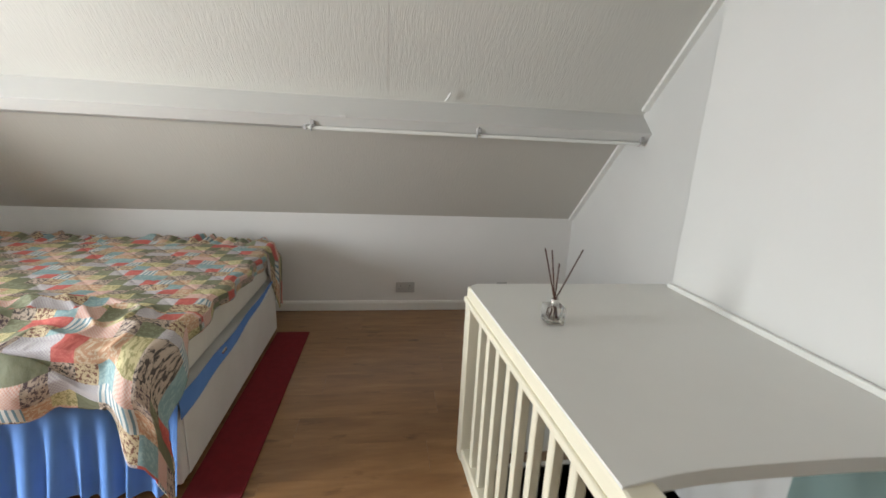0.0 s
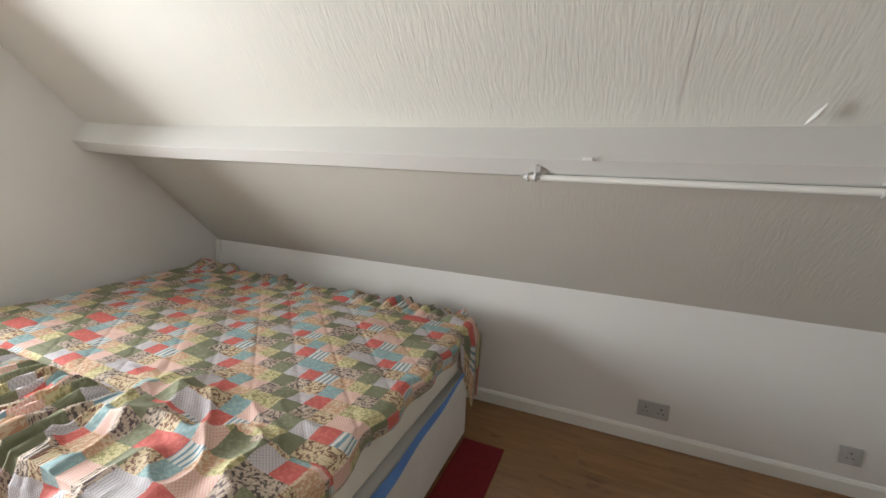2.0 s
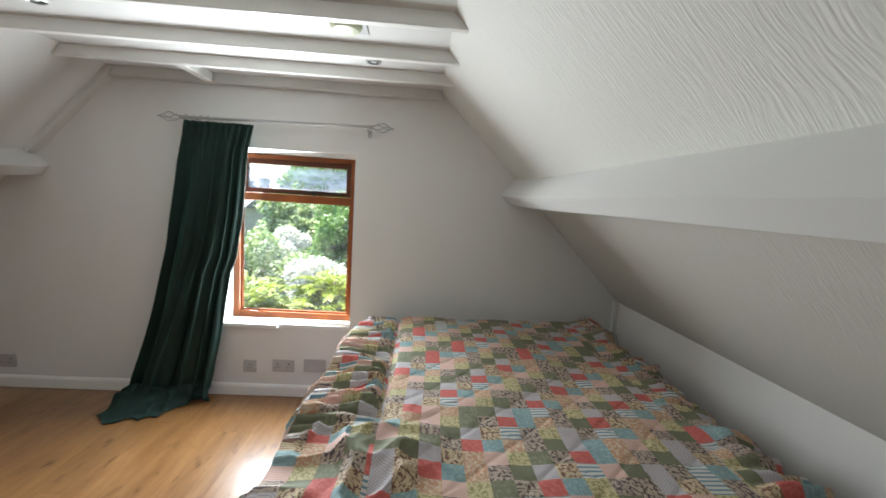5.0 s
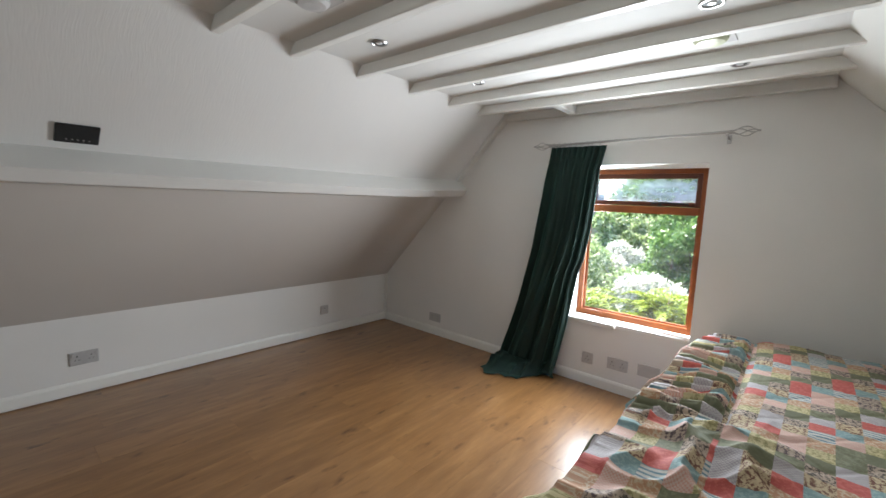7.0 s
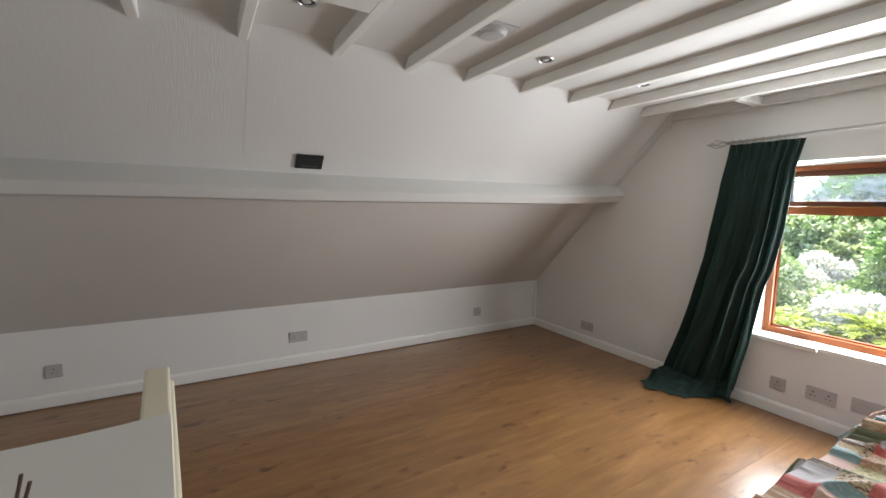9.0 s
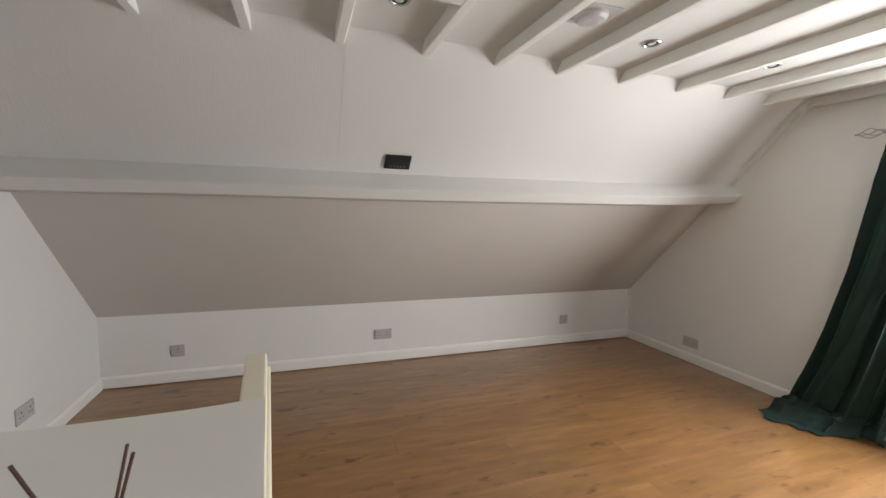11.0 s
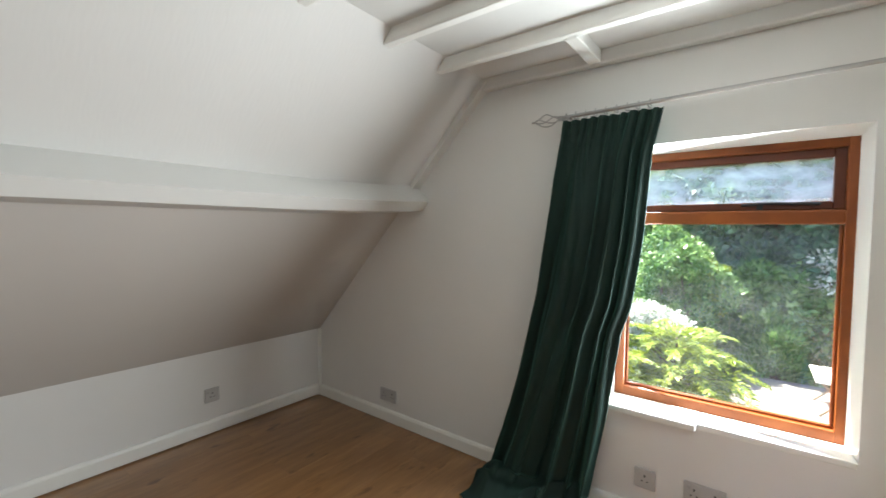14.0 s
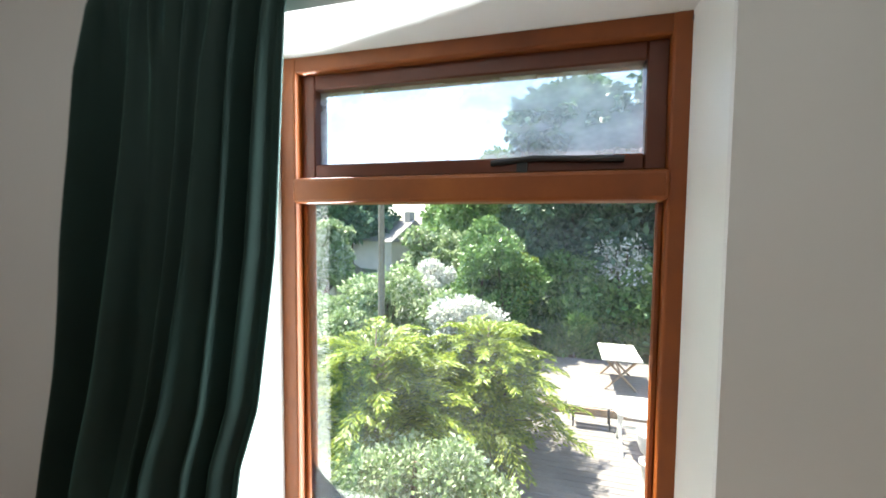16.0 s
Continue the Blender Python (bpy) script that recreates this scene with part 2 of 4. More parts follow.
tie(quilt_cloth, step.outputs[0], jump.inputs[0])
tie(quilt_cloth, half.outputs[0], jump.inputs[2])
fr = nd(quilt_cloth, "Math", operation="FRACT")
tie(quilt_cloth, jump.outputs[0], fr.inputs[0])
OLIVE, CREAM, CORAL, PINK, TEAL = (0.18, 0.185, 0.115), (0.58, 0.47, 0.30), (0.52, 0.11, 0.095), (0.63, 0.36, 0.29), (0.22, 0.34, 0.35)
RUST, LILAC, MILK, YELLOW, STONE = (0.50, 0.28, 0.17), (0.40, 0.36, 0.39), (0.62, 0.61, 0.57), (0.57, 0.50, 0.28), (0.48, 0.38, 0.30)
SET = (TEAL, CORAL, STONE, OLIVE, YELLOW, PINK, MILK, CREAM, LILAC, OLIVE, STONE, RUST)
INK = ((0.31, 0.43, 0.43), (0.60, 0.16, 0.13), (0.06, 0.05, 0.045), (0.24, 0.25, 0.16), (0.30, 0.27, 0.12), (0.68, 0.56, 0.50), (0.16, 0.27, 0.32), (0.17, 0.07, 0.05), (0.60, 0.58, 0.56), (0.16, 0.17, 0.10), (0.09, 0.06, 0.07), (0.62, 0.50, 0.36))
base_c = ramp(quilt_cloth, fr.outputs[0], [(k / 12, c) for k, c in enumerate(SET)], True)
ink_c = ramp(quilt_cloth, fr.outputs[0], [(k / 12, c) for k, c in enumerate(INK)], True)
flower = ramp(quilt_cloth, noise_at(quilt_cloth, uvs, 5.5, 4, 0.68), [(0.50, (0, 0, 0)), (0.54, (0.95, 0.95, 0.95))])
wave = nd(quilt_cloth, "TexWave", Scale=1.1, Distortion=0.5)
wave.bands_direction = "X"
tie(quilt_cloth, uvs, wave.inputs["Vector"])
lines = ramp(quilt_cloth, wave.outputs["Fac"], [(0.58, (0, 0, 0)), (0.66, (1, 1, 1))])
gingham = nd(quilt_cloth, "TexChecker", Scale=13.0)
gingham.inputs["Color1"].default_value, gingham.inputs["Color2"].default_value = (0, 0, 0, 1), (0.7, 0.7, 0.7, 1)
tie(quilt_cloth, uvs, gingham.inputs["Vector"])


def only(*which):
    """White for those prints of the set, black for the rest."""
    return ramp(quilt_cloth, fr.outputs[0], [(k / 12, (1, 1, 1) if k in which else (0, 0, 0)) for k in range(12)], True)


def blend(fac, a, b):
    mx = nd(quilt_cloth, "Mix", data_type="RGBA")
    tie(quilt_cloth, fac, mx.inputs["Factor"])
    tie(quilt_cloth, a, mx.inputs["A"])
    tie(quilt_cloth, b, mx.inputs["B"])
    return mx.outputs["Result"]


ink = blend(only(5, 8), blend(only(6), flower, lines), gingham.outputs["Color"])
tie(quilt_cloth, blend(ink, base_c, ink_c), quilt_cloth.node_tree.nodes["Principled BSDF"].inputs["Base Color"])
bump(quilt_cloth, noise_at(quilt_cloth, uvs, 1.6, 4), 0.5, 0.008)


# ---- mesh helpers ----
def part(name, bm, mat, parent=None, label=""):
    me = bpy.data.meshes.new(name)
    bmesh.ops.recalc_face_normals(bm, faces=bm.faces)
    bm.to_mesh(me)
    bm.free()
    me.materials.append(mat)
    ob = new(name, me)
    if parent:
        ob.parent = parent
        ob.matrix_parent_inverse = parent.matrix_basis.inverted()
    return tagged(ob, label)


def smooth(ob):
    for p in ob.data.polygons:
        p.use_smooth = True
    return ob


def box(bm, x0, x1, y0, y1, z0, z1, bevel=0.0, seg=1):
    verts = bmesh.ops.create_cube(bm, size=1)["verts"]
    for v in verts:
        v.co = Vector(((x0 + x1) / 2 + v.co.x * (x1 - x0), (y0 + y1) / 2 + v.co.y * (y1 - y0), (z0 + z1) / 2 + v.co.z * (z1 - z0)))
    if bevel:
        edges = list({e for v in verts for e in v.link_edges})
        bmesh.ops.bevel(bm, geom=edges, offset=bevel, segments=seg, affect="EDGES", profile=0.5)
    return bm


def boxes(*rows, bevel=0.0, seg=1):
    bm = bmesh.new()
    for r in rows:
        box(bm, *r, bevel=bevel, seg=seg)
    return bm


def prism(profile, x0, x1):
    """A (y, z) profile drawn out along x."""
    bm = bmesh.new()
    a = [bm.verts.new((x0, y, z)) for y, z in profile]
    b = [bm.verts.new((x1, y, z)) for y, z in profile]
    bm.faces.new(a)
    bm.faces.new(b[::-1])
    for k in range(len(profile)):
        bm.faces.new((a[k], b[k], b[k - 1], a[k - 1]))
    return bm


def tube(bm, points, radius, sides=10):
    """A round bar along a line of points, capped."""
    points = [Vector(p) for p in points]
    rings = []
    for k, p in enumerate(points):
        d = (points[min(k + 1, len(points) - 1)] - points[max(k - 1, 0)]).normalized()
        u = d.orthogonal().normalized() if not rings else (rings_u - d * rings_u.dot(d)).normalized()
        rings_u = u
        w = d.cross(u)
        r = radius[k] if isinstance(radius, (list, tuple)) else radius
        rings.append([bm.verts.new(p + (u * math.cos(a) + w * math.sin(a)) * r) for a in (2 * math.pi * i / sides for i in range(sides))])
    for q, r in zip(rings, rings[1:]):
        for i in range(sides):
            bm.faces.new((q[i], q[(i + 1) % sides], r[(i + 1) % sides], r[i]))
    bm.faces.new(rings[0][::-1])
    bm.faces.new(rings[-1])
    return bm


def grid_sheet(nu, nv, place, uv=None):
    """A sheet of nu x nv points from place(u, v), u and v from 0 to 1; uv(u, v) in metres of cloth."""
    bm = bmesh.new()
    layer = bm.loops.layers.uv.new("UVMap")
    vs = [[bm.verts.new(place(i / nu, j / nv)) for j in range(nv + 1)] for i in range(nu + 1)]
    for i in range(nu):
        for j in range(nv):
            f = bm.faces.new((vs[i][j], vs[i + 1][j], vs[i + 1][j + 1], vs[i][j + 1]))
            f.smooth = True
            if uv:
                for loop, (a, b) in zip(f.loops, ((i, j), (i + 1, j), (i + 1, j + 1), (i, j + 1))):
                    loop[layer].uv = uv(a / nu, b / nv)
    return bm


def thing(name, x, y, z, label, category, group="", kind=""):
    return_ob = new(name)
    return_ob.matrix_basis = pose(x, y, z)
    return tagged(return_ob, label, category, group, kind)


# ---- the shell of the room ----
# x runs away from the window wall, y from the low south wall to the low north wall
LEN, DEEP, EAST = 4.56, 4.78, 4.41
S_KNEE, N_KNEE, CEIL, JOIST = 0.512, 0.77, 2.074, 2.018
S_TOP, N_TOP = 1.48, 3.481  # where the slopes meet the ceiling
WIN = (2.125, 2.955, 0.50, 1.645)
W_OUT = -0.218

bm = boxes((W_OUT, 0, -0.3, WIN[0], -0.3, 2.4), (W_OUT, 0, WIN[1], 5.1, -0.3, 2.4), (W_OUT, 0, WIN[0], WIN[1], -0.3, WIN[2]), (W_OUT, 0, WIN[0], WIN[1], WIN[3], 2.4))
tagged(part("wall_west", bm, wall_paint), "white plastered gable wall with a window opening", "wall", kind="structure")
tagged(part("wall_south", boxes((0, LEN, -0.2, 0, -0.02, S_KNEE + 0.02)), wall_paint), "low white plastered knee wall", "wall", kind="structure")
tagged(part("wall_north", boxes((0, LEN, DEEP, DEEP + 0.2, -0.02, N_KNEE + 0.02)), wall_paint), "low white plastered knee wall under the slope", "wall", kind="structure")
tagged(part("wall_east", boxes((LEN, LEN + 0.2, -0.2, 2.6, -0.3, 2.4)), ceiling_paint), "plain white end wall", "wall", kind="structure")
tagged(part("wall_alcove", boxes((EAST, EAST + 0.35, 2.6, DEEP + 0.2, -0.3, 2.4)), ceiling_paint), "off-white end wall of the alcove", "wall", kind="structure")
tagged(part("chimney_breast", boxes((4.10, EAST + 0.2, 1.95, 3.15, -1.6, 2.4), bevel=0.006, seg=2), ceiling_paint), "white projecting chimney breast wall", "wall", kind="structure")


def slope(name, a, b, out, mat, label):
    """A sloping ceiling from a = (y, z) up to b, thick outwards."""
    n = Vector((-(b[1] - a[1]), b[0] - a[0])).normalized() * out
    ob = part(name, prism([a, b, (b[0] + n.x, b[1] + n.y), (a[0] + n.x, a[1] + n.y)], 0, LEN + 0.2), mat)
    return tagged(ob, label, "ceiling", kind="structure")


def on_s(z):
    return (z - S_KNEE) / (CEIL - S_KNEE) * S_TOP


def on_n(z):
    return DEEP - (z - N_KNEE) / (CEIL - N_KNEE) * (DEEP - N_TOP)


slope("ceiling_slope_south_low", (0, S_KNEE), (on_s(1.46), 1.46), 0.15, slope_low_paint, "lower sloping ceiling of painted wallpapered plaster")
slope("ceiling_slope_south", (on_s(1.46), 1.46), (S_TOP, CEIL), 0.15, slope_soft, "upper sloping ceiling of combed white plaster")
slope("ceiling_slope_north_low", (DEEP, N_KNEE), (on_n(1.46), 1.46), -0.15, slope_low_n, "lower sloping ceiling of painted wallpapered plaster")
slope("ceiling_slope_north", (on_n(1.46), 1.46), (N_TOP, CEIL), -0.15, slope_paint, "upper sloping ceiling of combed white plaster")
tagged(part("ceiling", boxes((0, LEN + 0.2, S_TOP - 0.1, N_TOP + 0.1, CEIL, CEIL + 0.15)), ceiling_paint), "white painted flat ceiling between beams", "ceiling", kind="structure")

# purlins, set square to the slopes
S_PUR = [(on_s(1.545), 1.545), (1.075, 1.447), (1.025, 1.392), (on_s(1.385), 1.385)]
N_PUR = [(on_n(1.555), 1.555), (3.915, 1.447), (3.97, 1.395), (on_n(1.388), 1.388)]


def loft(sections):
    """Joins like (x, y, z) outlines one after the other, capped."""
    bm = bmesh.new()
    rings = [[bm.verts.new(p) for p in sec] for sec in sections]
    for q, r in zip(rings, rings[1:]):
        for k in range(len(q)):
            bm.faces.new((q[k], r[k], r[k - 1], q[k - 1]))
    bm.faces.new(rings[0])
    bm.faces.new(rings[-1][::-1])
    return bm


for label, pro, back, sag in (("white boxed purlin along the south slope", S_PUR, -0.09, 0.042), ("white boxed purlin along the north slope", N_PUR, 0.09, 0.032)):
    full = pro + [(pro[3][0] + back, pro[3][1]), (pro[0][0] + back, pro[0][1])]
    secs = []
    for k in range(24):
        x = (LEN + 0.1) * k / 23
        low = sag * (1 - math.exp(-x / 0.7)) + 0.002 * math.sin(3.1 * x)
        slide = low * math.copysign(0.98, back)
        secs.append([(x, y + (slide if k2 in (0, 5) else 0), z - low) for k2, (y, z) in enumerate(full)])
    tagged(part("purlin", loft(secs), ceiling_paint), label, "beam", kind="structure")


# boxed rafter beside the gable, cover strips at the alcove end
def strip_on(name, face, z0, z1, x0, x1, proud, side, mat):
    a, b = Vector((face(z0), z0)), Vector((face(z1), z1))
    d = (b - a).normalized()
    n = Vector((d.y, -d.x)) if side == "s" else Vector((-d.y, d.x))
    n = n if (n.x > 0) == (side == "s") else -n
    bm = prism([tuple(a - n * 0.01), tuple(b - n * 0.01), tuple(b + n * proud), tuple(a + n * proud)], x0, x1)
    return part(name, bm, mat)


tagged(strip_on("trim_rafter", on_s, 1.53, CEIL, 0.0, 0.065, 0.03, "s", ceiling_paint), "white boxed rafter beside the gable wall", "trim", kind="structure")
tagged(strip_on("trim_upper", on_n, 1.55, CEIL, EAST - 0.035, EAST, 0.02, "n", gloss_paint), "white cover strip up the slope", "trim", kind="structure")
tagged(strip_on("trim_lower", on_n, N_KNEE, 1.39, EAST - 0.035, EAST, 0.02, "n", gloss_paint), "white cover strip up the slope", "trim", kind="structure")
tagged(part("trim_gable", boxes((0, 0.05, 1.46, 3.49, 2.015, CEIL + 0.01), bevel=0.006), ceiling_paint), "white batten along the top of the gable wall", "trim", kind="structure")
tagged(part("trim_corner", boxes((0, 0.03, DEEP - 0.03, DEEP, 0, N_KNEE)), gloss_paint), "white corner strip", "trim", kind="structure")
tagged(part("trim_corner", boxes((0, 0.02, 0, 0.02, 0, S_KNEE)), gloss_paint), "white corner strip", "trim", kind="structure")


def ceiling_beam(x):
    zt, s0, s1 = CEIL + 0.004, on_s(JOIST) - 0.03, on_n(JOIST) + 0.03
    bm = bmesh.new()
    box(bm, x - 0.042, x, s0, s1, JOIST, zt, 0.004)
    ob = part("ceiling_beam", bm, gloss_paint)
    return tagged(ob, "grey-white painted ceiling beam", "beam", "beams across the ceiling")


for bx in (4.22, 3.84, 3.45, 3.075, 2.68, 2.305, 1.945, 1.54, 1.125, 0.735, 0.385):
    ceiling_beam(bx)
tagged(part("ceiling_nogging", boxes((0.05, 0.36, 2.03, 2.085, JOIST, CEIL), bevel=0.004), gloss_paint), "short white nogging between beam and gable wall", "beam")


def skirting(x0, y0, x1, y1, inward, lift=0.003):
    """A skirting board from point to point along a wall, with a rounded top."""
    a, b = Vector((x0, y0, 0)), Vector((x1, y1, 0))
    n = Vector((*inward, 0))
    pro = [(0, 0), (0.016, 0), (0.016, 0.062), (0.010, 0.074), (0.004, 0.078), (0, 0.078)]
    bm = bmesh.new()
    ra = [bm.verts.new(a + n * p + Vector((0, 0, z + lift))) for p, z in pro]
    rb = [bm.verts.new(b + n * p + Vector((0, 0, z + lift))) for p, z in pro]
    bm.faces.new(ra)
    bm.faces.new(rb[::-1])
    for k in range(len(pro)):
        bm.faces.new((ra[k], rb[k], rb[k - 1], ra[k - 1]))
    return tagged(part("baseboard", bm, gloss_paint), "white gloss painted skirting board", "skirting", kind="structure")


skirting(0.02, 0, LEN, 0, (0, 1), 0.011)
skirting(0.03, DEEP, EAST, DEEP, (0, -1))
skirting(0, 0.02, 0, DEEP - 0.03, (1, 0))
skirting(LEN, 0.02, LEN, 1.95, (-1, 0))
skirting(EAST, 3.2, EAST, DEEP - 0.02, (-1, 0))

# floor with a stair opening
HOLE = (3.40, 4.10, 1.95, 3.08)
floor = part("floor", boxes((0, HOLE[0], 0, DEEP, -0.3, -0.009), (HOLE[1], LEN, 0, DEEP, -0.3, -0.009), (HOLE[0], HOLE[1], 0, HOLE[2], -0.3, -0.009), (HOLE[0], HOLE[1], HOLE[3], DEEP, -0.3, -0.009)), garden_wood)
tagged(floor, "light oak laminate floor", "floor", kind="structure")
tagged(part("stairwell_lining", boxes((HOLE[0] - 0.02, HOLE[0], HOLE[2], HOLE[3], -2.2, -0.002), (HOLE[0], HOLE[1], HOLE[3], HOLE[3] + 0.02, -2.2, -0.002), (HOLE[0], HOLE[1], HOLE[2] - 0.02, HOLE[2], -2.2, -0.002)), wall_paint), "white lining of the stair opening", "stairwell", kind="structure")
stair = thing("staircase", 3.75, 2.5, -2.2, "teal carpeted stairs going down under the cover", "stairs", kind="structure")
for k in range(6):
    part("tread", boxes((HOLE[0] + 0.01, HOLE[1] - 0.01, HOLE[2] + 0.02 + k * 0.19, HOLE[2] + 0.25 + k * 0.19, -0.40 - k * 0.19, -0.21 - k * 0.19), bevel=0.02, seg=2), teal_carpet, stair)


# ---- window ----
window = thing("window_1", -0.16, 2.54, 0.5, "brown stained wooden window with an opening top light", "window", kind="structure")
Y0, Y1, Z0, Z1 = WIN[0] + 0.008, 2.936, WIN[2], 1.624
FX0, FX1 = -0.215, -0.135
T0, T1 = 1.312, 1.366
for row in ((FX0, FX1, Y0 - 0.02, Y0 + 0.04, Z0, Z1 + 0.03), (FX0, FX1, Y1 - 0.028, WIN[1] + 0.02, Z0, Z1 + 0.03), (FX0, FX1 - 0.002, Y0 + 0.035, Y1 - 0.024, Z1 - 0.032, Z1 + 0.03), (FX0, FX1 - 0.002, Y0 + 0.035, Y1 - 0.024, Z0 - 0.02, Z0 + 0.045)):
    part("window_frame", boxes(row, bevel=0.005, seg=2), stained, window)
part("transom", boxes((FX0, FX1 + 0.012, Y0 + 0.037, Y1 - 0.026, T0, T1), bevel=0.008, seg=2), stained, window)
SX0, SX1, SA, SB = FX0 + 0.005, FX1 - 0.022, Y0 + 0.038, Y1 - 0.026
sash = part("top_light", boxes((SX0, SX1, SA, SA + 0.036, T1 + 0.002, Z1 - 0.030), (SX0, SX1, SB - 0.036, SB, T1 + 0.002, Z1 - 0.030), (SX0, SX1, SA + 0.036, SB - 0.036, T1 + 0.002, T1 + 0.032), (SX0, SX1, SA + 0.036, SB - 0.036, Z1 - 0.064, Z1 - 0.030), bevel=0.003), sash_wood, window, "darker stained opening sash")
for name, row, par in (("pane", (-0.174, -0.170, Y0 + 0.036, Y1 - 0.024, Z0 + 0.042, T0 + 0.004), window), ("sash_pane", (-0.184, -0.180, SA + 0.033, SB - 0.033, T1 + 0.029, Z1 - 0.061), sash)):
    ob = part(name, boxes(row), sash_glass if par is sash else main_glass, par, "clear slightly dusty glass")
    ob.visible_shadow = False
bm = tube(bmesh.new(), [(-0.155, 2.60, T1 + 0.022), (-0.150, 2.68, T1 + 0.028), (-0.15, 2.84, T1 + 0.022)], 0.006, 8)
box(bm, -0.165, -0.150, 2.65, 2.67, T1 + 0.001, T1 + 0.03)
part("casement_stay", bm, iron, sash, "grey metal casement stay")
for y0, y1 in ((Y0 + 0.03, 2.53), (2.53, Y1 - 0.02)):
    part("glazing_bead", boxes((-0.170, -0.158, y0, y1, Z0 + 0.044, Z0 + 0.058), bevel=0.003), stained, window)
for y in (Y0 + 0.04, Y1 - 0.040):
    part("glazing_bead", boxes((-0.170, -0.158, y, y + 0.012, Z0 + 0.058, T0 - 0.002), bevel=0.003), stained, window)
part("hinge_screw", tube(bmesh.new(), [(FX1 - 0.002, Y1 + 0.004, Z1 - 0.012), (FX1 + 0.002, Y1 + 0.004, Z1 - 0.012)], 0.005, 8), iron, window)
part("window_sill", boxes((-0.138, 0.030, Y0 - 0.03, 2.487, WIN[2] - 0.026, WIN[2] + 0.004), bevel=0.007, seg=2), gloss_paint, window, "white painted window board with a worn nosing")
part("window_sill", boxes((-0.138, 0.003, 2.4872, WIN[1] - 0.001, WIN[2] - 0.022, WIN[2] + 0.003), bevel=0.005, seg=2), gloss_paint, window, "white painted flush stretch of window board")
part("outer_sill", boxes((-0.36, FX0, Y0, WIN[1], WIN[2] - 0.05, WIN[2] - 0.01), bevel=0.008, seg=2), gloss_paint, window, "white painted outer sill")


def splay(name, a, b, axis, lo, hi):
    """Plaster that narrows the opening from the room face back to the frame."""
    bm = bmesh.new()
    pro = [(0.0, a), (FX1 - 0.001, a), (FX1 - 0.001, b)]
    rings = [[bm.verts.new((x, q, e) if axis == "y" else (x, e, q)) for x, q in pro] for e in (lo, hi)]
    bm.faces.new(rings[0])
    bm.faces.new(rings[1][::-1])
    for k in range(3):
        bm.faces.new((rings[0][k], rings[1][k], rings[1][k - 1], rings[0][k - 1]))
    return tagged(part(name, bm, gloss_paint), "white painted splayed window reveal", "reveal", kind="structure")


splay("trim_reveal", WIN[1] + 0.002, Y1 + 0.001, "y", WIN[2], WIN[3])
splay("trim_reveal", WIN[3] + 0.002, Z1 + 0.001, "z", WIN[0], WIN[1])
splay("trim_reveal", WIN[0] - 0.002, Y0 + 0.001, "y", WIN[2], WIN[3])

# ---- curtain and rod ----
ROD_X, ROD_Z = 0.09, 1.80
rod = thing("curtain_rod", ROD_X, 2.5, ROD_Z, "thin brushed metal curtain rod with cage finials", "curtain rod")
part("rod", tube(bmesh.new(), [(ROD_X, 1.92, ROD_Z - 0.008), (ROD_X, 3.06, ROD_Z + 0.012)], 0.008, 10), steel, rod)
for y, s in ((1.92, -1), (3.06, 1)):
    bm = bmesh.new()
    for k in range(4):
        pts = []
        for i in range(9):
            f = i / 8
            r = 0.026 * math.sin(math.pi * f) + 0.002
            a = k * math.pi / 2 + f * math.pi * 0.75
            pts.append((ROD_X + r * math.cos(a), y + s * f * 0.125, ROD_Z + s * 0.01 + r * math.sin(a)))
        tube(bm, pts, 0.0028, 6)
    tube(bm, [(ROD_X, y + s * 0.12, ROD_Z + s * 0.01), (ROD_X, y + s * 0.137, ROD_Z + s * 0.01)], 0.006, 8)
    tube(bm, [(ROD_X, y - s * 0.015, ROD_Z + s * 0.01), (ROD_X, y + s * 0.008, ROD_Z + s * 0.01)], 0.012, 8)
    part("finial", bm, steel, rod, "twisted wire cage finial")
for y in (1.965, 3.042):
    bm = tube(bmesh.new(), [(0.0, y, ROD_Z - 0.02), (ROD_X, y, ROD_Z - 0.014)], 0.005, 8)
    box(bm, 0.0, 0.006, y - 0.012, y + 0.012, ROD_Z - 0.045, ROD_Z + 0.005, 0.002)
    box(bm, ROD_X - 0.013, ROD_X + 0.013, y - 0.006, y + 0.006, ROD_Z - 0.02, ROD_Z - 0.004, 0.002)
    part("bracket", bm, steel, rod)
for k in range(9):
    y = 1.95 + k * 0.043
    pts = [(ROD_X + 0.016 * math.cos(a), y + 0.004 * math.sin(2 * a), ROD_Z - 0.006 + 0.016 * math.sin(a)) for a in (i * math.pi / 6 for i in range(13))]
    part("ring", tube(bmesh.new(), pts, 0.0022, 6), steel, rod)


def spline(rows, z):
    """Smoothstep through rows of (z, value), z falling."""
    for (za, a), (zb, b) in zip(rows, rows[1:]):
        if z >= zb:
            f = min(1, max(0, (za - z) / (za - zb)))
            return a + (b - a) * f
    return rows[-1][1]


LEFT = [(1.775, 1.935), (1.4, 1.895), (1.0, 1.835), (0.6, 1.755), (0.3, 1.685), (0.12, 1.625), (0.0, 1.60)]
RIGHT = [(1.775, 2.345), (1.6, 2.31), (1.22, 2.285), (0.95, 2.25), (0.84, 2.215), (0.45, 2.165), (0.25, 2.13), (0.0, 2.09)]


